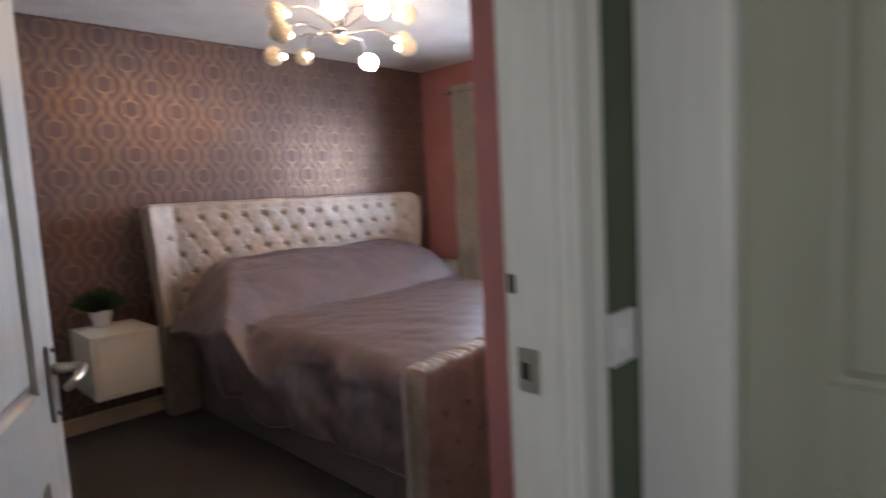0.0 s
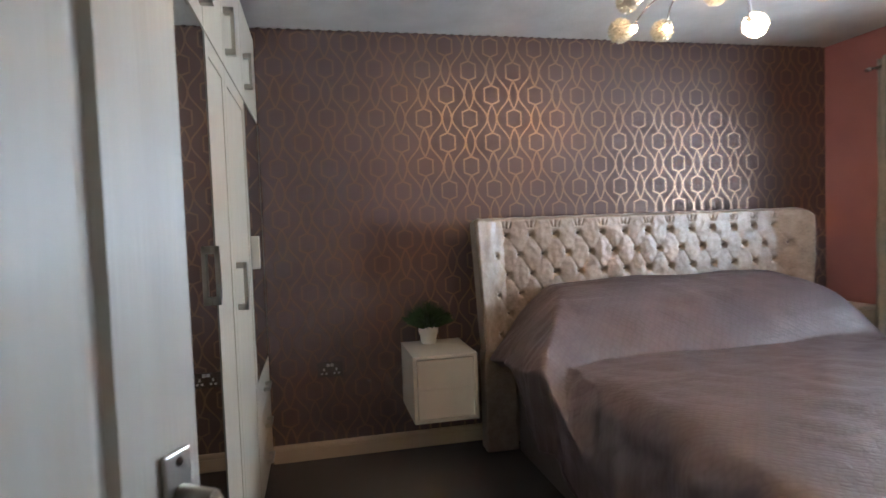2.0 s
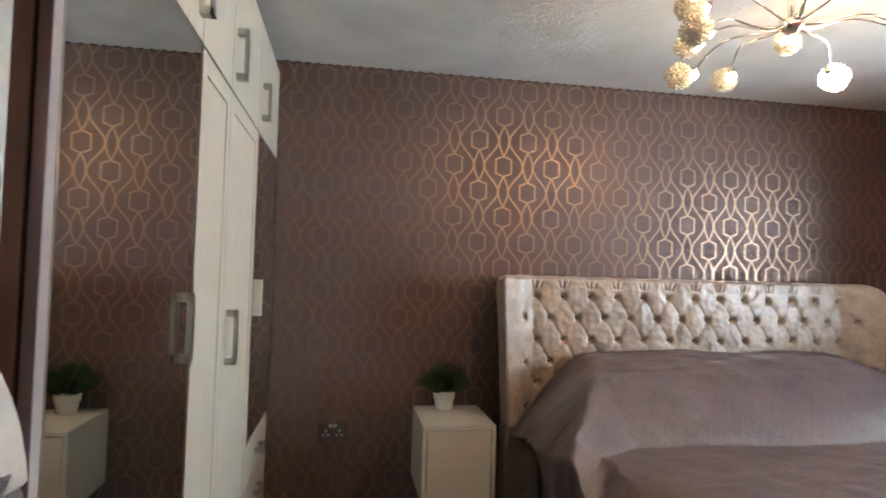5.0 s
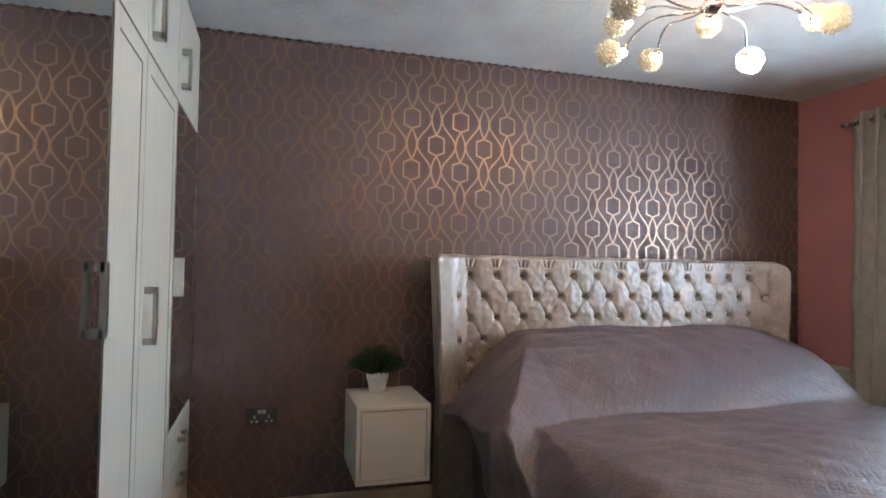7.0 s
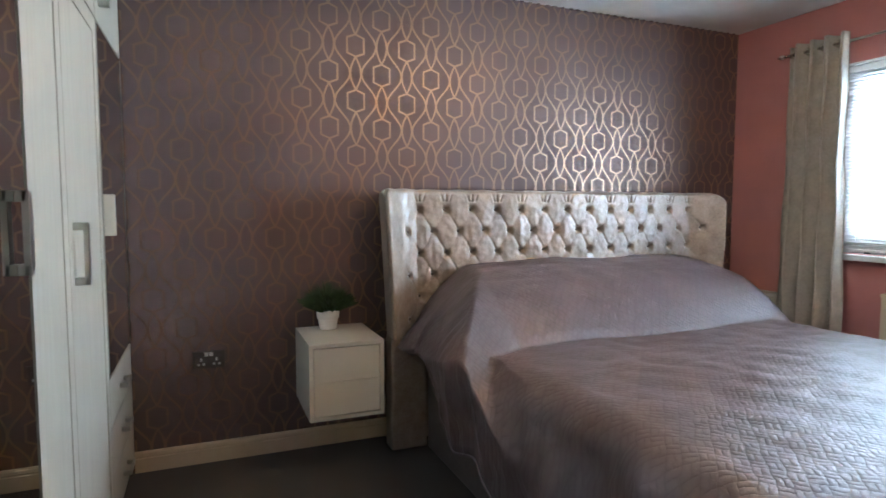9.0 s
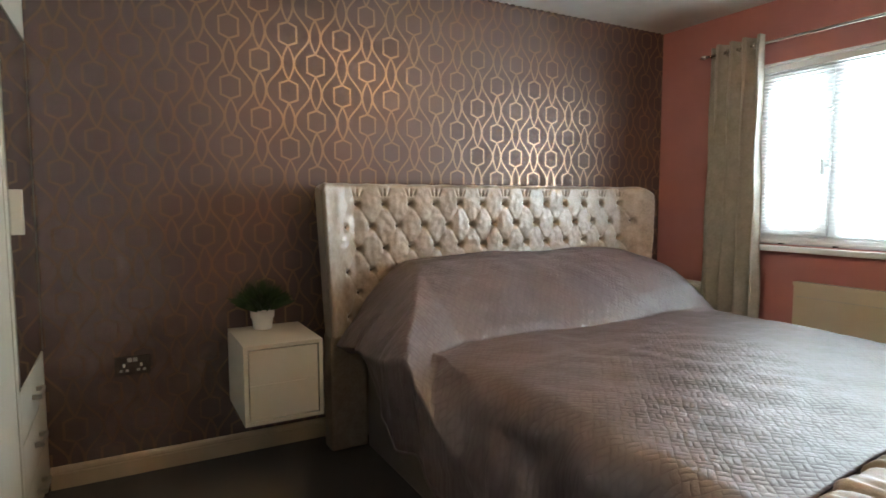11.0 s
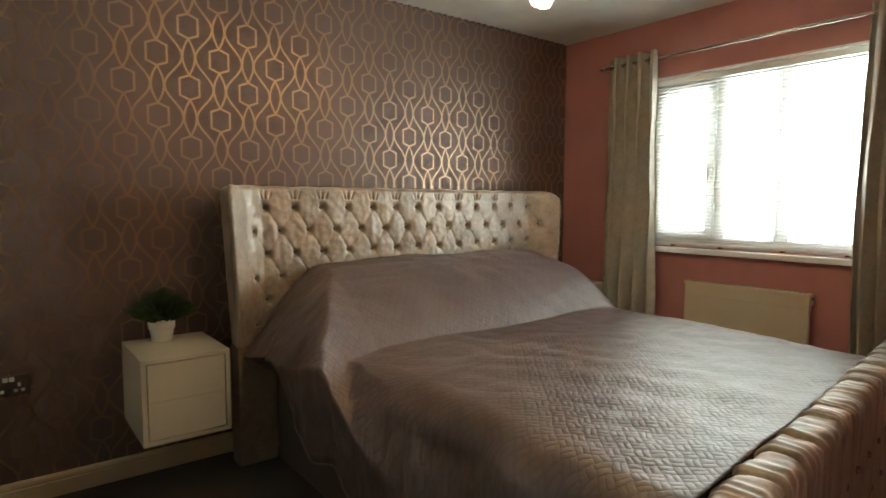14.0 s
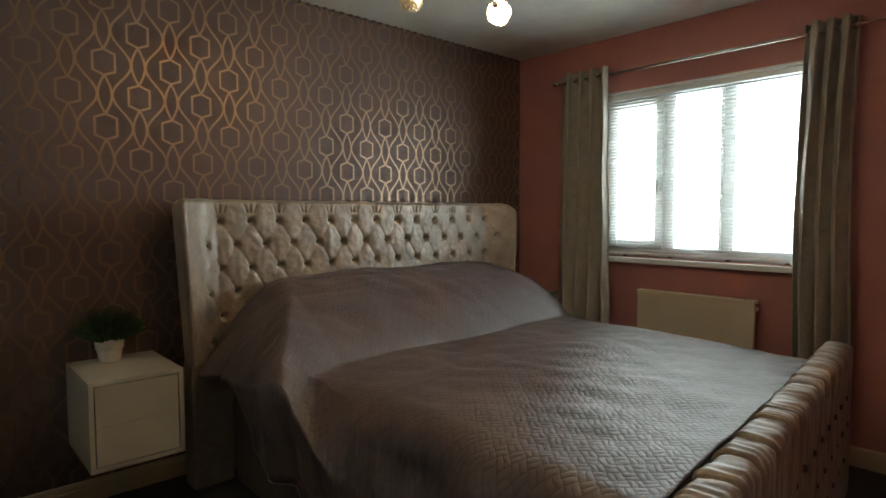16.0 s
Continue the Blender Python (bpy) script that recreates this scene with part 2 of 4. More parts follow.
def thing(name, at, label, category, group="", kind=""):
    ob = new(name)
    ob.location = at
    ob.empty_display_size = 0.1
    ORIGIN[ob] = Vector(at)
    return tagged(ob, label, category, group, kind)


def part(name, bm, material, parent=None, label="", smooth=False):
    """Links a bmesh, given in the world's metres, as one mesh object under a thing or a part."""
    base = ORIGIN.get(parent, Vector((0, 0, 0)))
    if parent is not None:
        bmesh.ops.translate(bm, verts=bm.verts, vec=-base)
    me = bpy.data.meshes.new(name)
    bm.to_mesh(me)
    bm.free()
    me.materials.append(material)
    if smooth:
        me.polygons.foreach_set("use_smooth", [True] * len(me.polygons))
    ob = new(name, me)
    if parent is not None:
        ob.parent = parent
        ORIGIN[ob] = base
    return tagged(ob, label)


def repeat(name, me, parent, at, turn=None):
    """One more part on a shared mesh, at a place in the world."""
    ob = new(name, me)
    ob.parent = parent
    ob.location = Vector(at) - ORIGIN[parent]
    if turn is not None:
        ob.rotation_euler = turn
    return ob


def add_box(bm, x0, x1, y0, y1, z0, z1, bevel=0.0, turn=None):
    made = bmesh.ops.create_cube(bm, size=1.0)["verts"]
    m = Matrix.Translation(((x0 + x1) / 2, (y0 + y1) / 2, (z0 + z1) / 2)) @ Matrix.Diagonal((abs(x1 - x0), abs(y1 - y0), abs(z1 - z0), 1))
    bmesh.ops.transform(bm, matrix=m, verts=made)
    if bevel:
        edges = list({e for v in made for e in v.link_edges})
        made = bmesh.ops.bevel(bm, geom=edges, offset=bevel, segments=2, profile=0.6, affect="EDGES")["verts"]
    if turn is not None:
        bmesh.ops.transform(bm, matrix=turn, verts=list({v for v in made}))
    return bm


def box(x0, x1, y0, y1, z0, z1, bevel=0.0):
    return add_box(bmesh.new(), x0, x1, y0, y1, z0, z1, bevel)


def boxes(*rows, bevel=0.0):
    bm = bmesh.new()
    for r in rows:
        add_box(bm, *r, bevel=bevel)
    return bm


def tube(points, radius, sides=8, taper=None):
    """A round tube along points."""
    bm = bmesh.new()
    pts = [Vector(p) for p in points]
    rings = []
    for i, p in enumerate(pts):
        way = (pts[min(i + 1, len(pts) - 1)] - pts[max(i - 1, 0)]).normalized()
        a = way.cross(Vector((0.13, 0.21, 0.97))).normalized()
        b = way.cross(a)
        r = radius if taper is None else radius * taper[i]
        rings.append([bm.verts.new(p + r * (math.cos(2 * math.pi * k / sides) * a + math.sin(2 * math.pi * k / sides) * b)) for k in range(sides)])
    for p, q in zip(rings, rings[1:]):
        for k in range(sides):
            bm.faces.new((p[k], p[(k + 1) % sides], q[(k + 1) % sides], q[k]))
    bm.faces.new(rings[0][::-1])
    bm.faces.new(rings[-1])
    bmesh.ops.recalc_face_normals(bm, faces=bm.faces)
    return bm


def lathe(cx, cy, profile, sides=32):
    """A solid of revolution about a vertical axis; profile rows of radius and height."""
    bm = bmesh.new()
    rings = [[bm.verts.new((cx + r * math.cos(2 * math.pi * k / sides), cy + r * math.sin(2 * math.pi * k / sides), z)) for k in range(sides)] for r, z in profile]
    for p, q in zip(rings, rings[1:]):
        for k in range(sides):
            bm.faces.new((p[k], p[(k + 1) % sides], q[(k + 1) % sides], q[k]))
    bm.faces.new(rings[0][::-1])
    bm.faces.new(rings[-1])
    bmesh.ops.recalc_face_normals(bm, faces=bm.faces)
    return bm


def sheet(nu, nv, fn, close=False):
    """A grid of nu by nv cells through fn(u, v), u and v from 0 to 1."""
    bm = bmesh.new()
    rows = [[bm.verts.new(fn(i / nu, j / nv)) for i in range(nu + 1)] for j in range(nv + 1)]
    for p, q in zip(rows, rows[1:]):
        for i in range(nu):
            bm.faces.new((p[i], p[i + 1], q[i + 1], q[i]))
    if close:
        bm.faces.new(rows[0][::-1])
        bm.faces.new(rows[-1])
    return bm


def thicken(bm, d):
    """Gives a sheet a second skin, d behind it, and closes the rim."""
    bmesh.ops.recalc_face_normals(bm, faces=bm.faces)
    bm.normal_update()
    front = list(bm.verts)
    twin = {v: bm.verts.new(v.co - v.normal * d) for v in front}
    rim = [(e.verts[0], e.verts[1]) for e in bm.edges if e.is_boundary]
    for f in list(bm.faces):
        bm.faces.new([twin[v] for v in reversed(f.verts)])
    for p, q in rim:
        bm.faces.new((p, q, twin[q], twin[p]))
    return bm


def smooth01(x):
    x = min(1.0, max(0.0, x))
    return x * x * (3 - 2 * x)


def structure(name, bm, material, label, category):
    return tagged(part(name, bm, material), label, category, "", "structure")


# ---- the room's shell ----
EAST, NORTH, TOP = 3.762, 0.0, 2.438
SOUTH, RECESS, HALL_Y = -3.0, -3.41, -3.51
NIB = 1.02
WEST = -0.62
DOOR_L, DOOR_R, DOOR_H = -0.192, 0.61, 2.0
WIN = (-2.06, -0.68, 0.99, 2.075)

structure("floor", box(-1.6, 4.0, -5.6, 0.12, -0.1, 0.0), M_CARPET, "dark brown cut pile carpet on the bedroom floor", "floor")
structure("ceiling", box(-1.6, 4.0, -5.6, 0.12, TOP, TOP + 0.1), M_CEIL, "white stippled plaster ceiling", "ceiling")
structure("wall_north", box(-0.8, 4.0, 0.0, 0.12, 0, TOP), M_PAPER, "brown feature wall with metallic copper trellis wallpaper", "wall")
y0, y1, z0, z1 = WIN
structure("wall_east", boxes((EAST, 4.0, -3.6, y0, 0, TOP), (EAST, 4.0, y1, 0.0, 0, TOP), (EAST, 4.0, y0, y1, 0, z0), (EAST, 4.0, y0, y1, z1, TOP)), M_RED, "dusky red painted wall round the window", "wall")
structure("wall_west", box(-0.8, WEST, HALL_Y, 0.0, 0, TOP), M_RED, "dusky red painted wall behind the wardrobes", "wall")
structure("wall_south", box(NIB, 4.0, HALL_Y + 0.005, SOUTH, 0, TOP), M_RED, "dusky red painted wall facing the bed's foot", "wall")
structure("wall_doorway", boxes((WEST, DOOR_L - 0.03, HALL_Y + 0.005, -3.40, 0, TOP), (DOOR_R + 0.03, NIB, HALL_Y + 0.005, RECESS, 0, TOP), (DOOR_L - 0.03, DOOR_R + 0.03, HALL_Y + 0.005, RECESS, DOOR_H + 0.03, TOP)), M_RED, "dusky red painted wall round the bedroom doorway", "wall")
structure("wall_landing_north", boxes((WEST, DOOR_L - 0.03, HALL_Y - 0.006, HALL_Y + 0.005, 0, TOP), (DOOR_R + 0.03, 0.84, HALL_Y - 0.006, HALL_Y + 0.005, 0, TOP), (DOOR_L - 0.03, DOOR_R + 0.03, HALL_Y - 0.006, HALL_Y + 0.005, DOOR_H + 0.03, TOP)), M_GREEN, "dark green painted landing wall beside the doorway", "wall")
HD0, HD1 = -4.43, -3.67
structure("wall_landing_east", boxes((0.84, 1.0, HD1 + 0.03, HALL_Y + 0.004, 0, TOP), (0.84, 1.0, -5.6, HD0 - 0.03, 0, TOP), (0.84, 1.0, HD0 - 0.03, HD1 + 0.03, 2.03, TOP)), M_GREEN, "dark green painted landing wall", "wall")
structure("wall_landing_west", boxes((-1.0, -0.9, -5.6, -4.95, 0, TOP), (-1.0, -0.9, -4.05, HALL_Y, 0, TOP), (-1.0, -0.9, -4.95, -4.05, 0, 0.9), (-1.0, -0.9, -4.95, -4.05, 2.1, TOP)), M_HALL, "pale painted landing wall with a window opening", "wall")
structure("wall_landing_south", box(-0.9, 0.84, -5.6, -5.4, 0, TOP), M_HALL, "pale painted landing wall", "wall")
structure("wall_landing_fill", box(-0.9, WEST, HALL_Y - 0.006, HALL_Y + 0.1, 0, TOP), M_HALL, "pale painted landing wall end", "wall")


def skirting(name, x0, y0, x1, y1, out):
    """A skirting board with a grooved top along a wall; out: the way into the room."""
    a, b, w = Vector((x0, y0, 0)), Vector((x1, y1, 0)), Vector((*out, 0))
    prof = [(0.0015, 0.0), (0.018, 0.0), (0.018, 0.066), (0.0145, 0.069), (0.0145, 0.073), (0.017, 0.077), (0.014, 0.09), (0.008, 0.097), (0.0015, 0.099)]
    bm = bmesh.new()
    ends = [[bm.verts.new(p + w * d + Vector((0, 0, z))) for d, z in prof] for p in (a, b)]
    for k in range(len(prof)):
        j = (k + 1) % len(prof)
        bm.faces.new((ends[0][k], ends[0][j], ends[1][j], ends[1][k]))
    bm.faces.new(ends[0])
    bm.faces.new(ends[1][::-1])
    bmesh.ops.recalc_face_normals(bm, faces=bm.faces)
    return structure(name, bm, M_SKIRT, "cream painted skirting board with a grooved top", "skirting")


skirting("baseboard_north", 0.0, NORTH, EAST - 0.02, NORTH, (0, -1))
skirting("baseboard_east", EAST, -0.02, EAST, SOUTH + 0.02, (-1, 0))
skirting("baseboard_south", NIB, SOUTH, EAST - 0.02, SOUTH, (0, 1))
skirting("baseboard_nib", NIB, RECESS + 0.02, NIB, SOUTH, (-1, 0))

# ragged upper edge of the feature wallpaper against the ceiling
edge = bmesh.new()
rag = random.Random(11)
for k in range(68):
    made = bmesh.ops.create_icosphere(edge, subdivisions=1, radius=1.0)["verts"]
    bmesh.ops.transform(edge, matrix=Matrix.Translation((0.03 + k * 0.0549 + rag.uniform(-0.006, 0.006), -0.004, TOP - 0.002)) @ Matrix.Diagonal((rag.uniform(0.012, 0.018), 0.012, 0.008, 1)), verts=made)
structure("trim_paper_edge", edge, M_PAPEREDGE, "ragged brown wallpaper edge along the ceiling", "wallpaper edge")

# door lining and architraves of the bedroom doorway
structure("trim_door_lining", boxes((DOOR_L - 0.03, DOOR_L, HALL_Y - 0.008, -3.398, 0, DOOR_H + 0.03), (DOOR_R, DOOR_R + 0.03, HALL_Y - 0.008, RECESS + 0.002, 0, DOOR_H + 0.03), (DOOR_L, DOOR_R, HALL_Y - 0.008, RECESS + 0.002, DOOR_H, DOOR_H + 0.03), (DOOR_R - 0.012, DOOR_R, HALL_Y + 0.004, HALL_Y + 0.04, 0, DOOR_H), (DOOR_L, DOOR_L + 0.012, HALL_Y + 0.004, HALL_Y + 0.04, 0, DOOR_H)), M_GLOSS, "white gloss door lining with planted stops", "door frame")


def architrave(name, rows, material=M_GLOSS):
    return structure(name, boxes(*rows, bevel=0.004), material, "white gloss moulded architrave", "architrave")


architrave("trim_architrave_landing", ((DOOR_R + 0.008, DOOR_R + 0.075, HALL_Y - 0.022, HALL_Y - 0.0065, 0, DOOR_H + 0.075), (DOOR_R + 0.055, DOOR_R + 0.072, HALL_Y - 0.028, HALL_Y - 0.02, 0, DOOR_H + 0.072), (DOOR_L - 0.075, DOOR_L - 0.008, HALL_Y - 0.022, HALL_Y - 0.0065, 0, DOOR_H + 0.075), (DOOR_L - 0.008, DOOR_R + 0.008, HALL_Y - 0.022, HALL_Y - 0.0065, DOOR_H + 0.008, DOOR_H + 0.075)))
architrave("trim_architrave_bedroom", ((DOOR_R + 0.008, DOOR_R + 0.075, RECESS + 0.0005, RECESS + 0.016, 0, DOOR_H + 0.075), (DOOR_L - 0.075, DOOR_L - 0.008, -3.3995, -3.384, 0, DOOR_H + 0.075), (DOOR_L - 0.008, DOOR_R + 0.008, RECESS + 0.0005, RECESS + 0.016, DOOR_H + 0.008, DOOR_H + 0.075)))
architrave("trim_architrave_landing_door", ((0.824, 0.8385, HD1 + 0.006, HALL_Y - 0.008, 0, 2.09), (0.824, 0.8385, HD0 - 0.07, HD0 - 0.006, 0, 2.09), (0.824, 0.8385, HD0 - 0.006, HD1 + 0.006, 2.008, 2.09)))
structure("trim_landing_door_lining", boxes((0.83, 1.0, HD1, HD1 + 0.028, 0, 2.02), (0.83, 1.0, HD0 - 0.028, HD0, 0, 2.02), (0.83, 1.0, HD0, HD1, 2.0, 2.028)), M_GLOSS, "white gloss door lining", "door frame")


# ---- panelled doors ----
def panel_door(name, m, label, lever=True, width=0.762, height=1.981, paint=M_DOOR):
    """A four-panel moulded door: local x from the hinge, y through the leaf, z up; its face is at y = 0."""
    ob = new(name)
    tagged(ob, label, "door", "", "structure")
    ORIGIN[ob] = Vector((0, 0, 0))
    t = 0.036
    z_a, z_b, z_c, z_d = 0.2, 0.86, 1.015, height - 0.11
    x_a, x_b, x_c, x_d = 0.114, 0.336, 0.426, 0.648
    stiles = boxes((0, x_a, 0, t, 0, height), (x_d, width, 0, t, 0, height), (x_b, x_c, 0, t, z_a, z_d), (x_a, x_d, 0, t, 0, z_a), (x_a, x_b, 0, t, z_b, z_c), (x_c, x_d, 0, t, z_b, z_c), (x_a, x_d, 0, t, z_d, height))
    part("door_frame", stiles, paint, ob)
    for a, b in ((x_a, x_b), (x_c, x_d)):
        for c, d in ((z_a, z_b), (z_c, z_d)):
            bm = bmesh.new()
            steps = ((0.0, 0.001), (0.006, 0.010), (0.014, 0.011), (0.028, 0.003), (0.034, 0.003))
            for side in (0, 1):
                rings = []
                for inset, deep in steps:
                    y = deep if side == 0 else t - deep
                    rings.append([bm.verts.new(p) for p in ((a + inset, y, c + inset), (b - inset, y, c + inset), (b - inset, y, d - inset), (a + inset, y, d - inset))])
                for p, q in zip(rings, rings[1:]):
                    for k in range(4):
                        bm.faces.new((p[k], p[(k + 1) % 4], q[(k + 1) % 4], q[k]))
                bm.faces.new(rings[-1])
            bmesh.ops.recalc_face_normals(bm, faces=bm.faces)
            part("door_panel", bm, paint, ob, "raised moulded panel")
    if lever:
        for side in (0, 1):
            s = -1 if side == 0 else 1
            base = 0 if side == 0 else t
            plate = part("handle_plate", box(0.7, 0.742, min(base, base + s * 0.007), max(base, base + s * 0.007), 0.945, 1.088, 0.003), M_STEEL, ob, "satin nickel back plate")
            p = [(0.721, base + s * 0.006, 1.04), (0.721, base + s * 0.03, 1.04), (0.721, base + s * 0.048, 1.04), (0.713, base + s * 0.056, 1.04), (0.69, base + s * 0.058, 1.038), (0.65, base + s * 0.057, 1.034), (0.61, base + s * 0.053, 1.032)]
            part("lever", tube(p, 0.0085, 10, (1.3, 1.1, 1, 1, 1, 0.95, 0.85)), M_STEEL, plate, "curved satin nickel lever", smooth=True)
            sc = bmesh.new()
            for zz in (0.957, 1.076):
                made = bmesh.ops.create_uvsphere(sc, u_segments=8, v_segments=5, radius=0.005)["verts"]
                bmesh.ops.translate(sc, verts=made, vec=(0.721, base + s * 0.0065, zz))
            part("screw", sc, M_BRONZE, plate)
    for zz in (0.22, 1.0, 1.76):
        part("hinge", tube([(-0.006, 0.0, zz - 0.04), (-0.006, 0.0, zz + 0.04)], 0.006, 8), M_STEEL, ob, "steel butt hinge")
    ob.matrix_world = m
    return ob


LEAF = 64.5
HINGE = Vector((-0.183, -3.368, 0.006))
panel_door("door_1", Matrix.Translation(HINGE) @ pose(0, 0, 0, 0, 0, LEAF), "white four-panel door standing open into the bedroom")
panel_door("door_2", Matrix.Translation((0.872, HD1 - 0.002, 0.006)) @ pose(0, 0, 0, 0, 0, -90), "closed four-panel landing door, paint darkened to olive for the dim landing", lever=False, width=0.756, paint=M_DOOR_DIM)

strike = thing("strike_plate", (DOOR_R, RECESS - 0.03, 1.05), "satin nickel strike plate on the door lining", "strike plate")
part("plate", box(DOOR_R - 0.002, DOOR_R - 0.0004, RECESS - 0.06, RECESS - 0.012, 1.015, 1.085, 0.0), M_STEEL, strike)
part("keeper", box(DOOR_R - 0.006, DOOR_R - 0.0004, RECESS - 0.012, RECESS, 1.17, 1.2, 0.001), M_BRONZE, strike, "small dark keeper")
part("latch_hole", box(DOOR_R - 0.0026, DOOR_R - 0.0018, RECESS - 0.034, RECESS - 0.018, 1.035, 1.062), M_BLACK, strike, "dark latch hole")

sw = thing("light_switch", (0.757, HALL_Y - 0.006, 1.04), "white plastic light switch on the green wall", "switch")
part("switch_plate", box(0.716, 0.798, HALL_Y - 0.016, HALL_Y - 0.0062, 1.04, 1.126, 0.003), M_PLASTIC, sw)
part("rocker", box(0.746, 0.768, HALL_Y - 0.021, HALL_Y - 0.0155, 1.066, 1.1, 0.002), M_PLASTIC, sw)


# ---- window, blind, curtains, radiator ----
win = new("window_1")
tagged(win, "white plastic three-light window in the red wall", "window", "", "structure")
ORIGIN[win] = Vector((0, 0, 0))
FX0, FX1 = 3.86, 3.92
part("window_frame", boxes((FX0, FX1, y0, y0 + 0.055, z0, z1), (FX0, FX1, y1 - 0.055, y1, z0, z1), (FX0, FX1, y0 + 0.055, y1 - 0.055, z0, z0 + 0.055), (FX0, FX1, y0 + 0.055, y1 - 0.055, z1 - 0.055, z1), bevel=0.006), M_UPVC, win)
MULLIONS = (-1.515, -1.15)
for my in MULLIONS:
    part("mullion", box(FX0 + 0.002, FX1, my - 0.03, my + 0.03, z0 + 0.056, z1 - 0.056, 0.006), M_UPVC, win)
lights = ((y0 + 0.055, MULLIONS[0] - 0.03), (MULLIONS[0] + 0.03, MULLIONS[1] - 0.03), (MULLIONS[1] + 0.03, y1 - 0.055))
for k, (a, b) in enumerate(lights):
    c, d = z0 + 0.056, z1 - 0.056
    a, b = a + 0.002, b - 0.002
    # the light beside the first curtain opens, the other two are fixed behind slim beads
    f = 0.055 if k == 2 else 0.014
    name = "casement" if k == 2 else "glazing_bead"
    part(name, boxes((FX0 - 0.012, FX1 - 0.01, a, a + f, c, d), (FX0 - 0.012, FX1 - 0.01, b - f, b, c, d), (FX0 - 0.012, FX1 - 0.01, a + f, b - f, c, c + f), (FX0 - 0.012, FX1 - 0.01, a + f, b - f, d - f, d), bevel=0.004), M_UPVC, win)
    pane = part("pane", box(3.884, 3.89, a + f + 0.001, b - f - 0.001, c + f + 0.001, d - f - 0.001), M_GLASS, win, "clear glass pane")
    pane.visible_shadow = False
part("window_handle", boxes((FX0 - 0.03, FX0 - 0.012, MULLIONS[1] + 0.046, MULLIONS[1] + 0.071, 1.45, 1.49), (FX0 - 0.04, FX0 - 0.028, MULLIONS[1] + 0.049, MULLIONS[1] + 0.068, 1.41, 1.49), bevel=0.003), M_UPVC, win)
sill = structure("window_sill", box(EAST - 0.045, FX0 - 0.013, y0 + 0.001, y1 - 0.001, z0 - 0.034, z0 - 0.001, 0.006), M_UPVC, "white painted window board", "window sill")
structure("window_reveal_head", box(EAST + 0.002, FX0 - 0.002, y0 + 0.001, y1 - 0.001, z1 - 0.012, z1 - 0.001), M_UPVC, "white window reveal", "reveal")

blind = thing("venetian_blind", (3.82, -1.38, z0), "white venetian blind with open slats in the window", "blind")
part("head_rail", box(3.80, 3.84, y0 + 0.03, y1 - 0.03, z1 - 0.048, z1 - 0.014, 0.003), M_SLAT, blind)
part("bottom_rail", box(3.806, 3.834, y0 + 0.035, y1 - 0.035, z0 + 0.012, z0 + 0.026, 0.003), M_SLAT, blind)
slat_bm = bmesh.new()
w = 0.0125
for x, zz in ((-w, -0.0012), (-w * 0.4, 0.0008), (w * 0.4, 0.0008), (w, -0.0012)):
    for yy in (y0 + 0.035, y1 - 0.035):
        slat_bm.verts.new((x, yy - (y0 + y1) / 2, zz))
slat_bm.verts.ensure_lookup_table()
for k in range(3):
    v = slat_bm.verts
    slat_bm.faces.new((v[2 * k], v[2 * k + 1], v[2 * k + 3], v[2 * k + 2]))
thicken(slat_bm, 0.0007)
SLAT = bpy.data.meshes.new("slat")
slat_bm.to_mesh(SLAT)
slat_bm.free()
SLAT.materials.append(M_SLAT)
count = 48
for k in range(count):
    repeat("slat", SLAT, blind, (3.82, (y0 + y1) / 2, z0 + 0.045 + k * (z1 - z0 - 0.11) / (count - 1)), Euler((0, radians(8), 0)))
for yy in (y0 + 0.2, -1.545, -1.19, y1 - 0.2):
    part("ladder_cord", boxes((3.8055, 3.8068, yy, yy + 0.0015, z0 + 0.02, z1 - 0.045), (3.8332, 3.8345, yy, yy + 0.0015, z0 + 0.02, z1 - 0.045)), M_SLAT, blind)
    part("cord_clip", box(3.8, 3.84, yy - 0.006, yy + 0.006, z0 + 0.004, z0 + 0.012), M_BLACK, blind, "small dark cord clip")
part("pull_cord", tube([(3.798, y0 + 0.1, z1 - 0.05), (3.796, y0 + 0.1, 1.75), (3.797, y0 + 0.1, 1.62)], 0.0016, 6), M_SLAT, blind)
part("cord_tassel", lathe(3.797, y0 + 0.1, ((0.002, 1.62), (0.006, 1.605), (0.008, 1.58), (0.003, 1.575)), 10), M_BRONZE, blind, "dark cord tassel")

POLE_X, POLE_Z = 3.668, 2.178
pole = thing("curtain_pole", (POLE_X, -1.38, POLE_Z), "slim chrome curtain pole above the window", "curtain pole")
part("rod", tube([(POLE_X, -0.43, POLE_Z), (POLE_X, -2.33, POLE_Z)], 0.0095, 12), M_CHROME, pole, smooth=True)
for yy, s in ((-0.43, 1), (-2.33, -1)):
    part("finial", tube([(POLE_X, yy, POLE_Z), (POLE_X, yy + s * 0.012, POLE_Z), (POLE_X, yy + s * 0.03, POLE_Z), (POLE_X, yy + s * 0.05, POLE_Z)], 0.014, 12, (0.9, 1.2, 1.1, 0.4)), M_CHROME, pole, smooth=True)
    part("bracket", boxes((POLE_X - 0.006, EAST - 0.002, yy - s * 0.04 - 0.005, yy - s * 0.04 + 0.005, POLE_Z - 0.018, POLE_Z - 0.0095), (EAST - 0.006, EAST - 0.0005, yy - s * 0.04 - 0.015, yy - s * 0.04 + 0.015, POLE_Z - 0.04, POLE_Z + 0.02)), M_CHROME, pole)


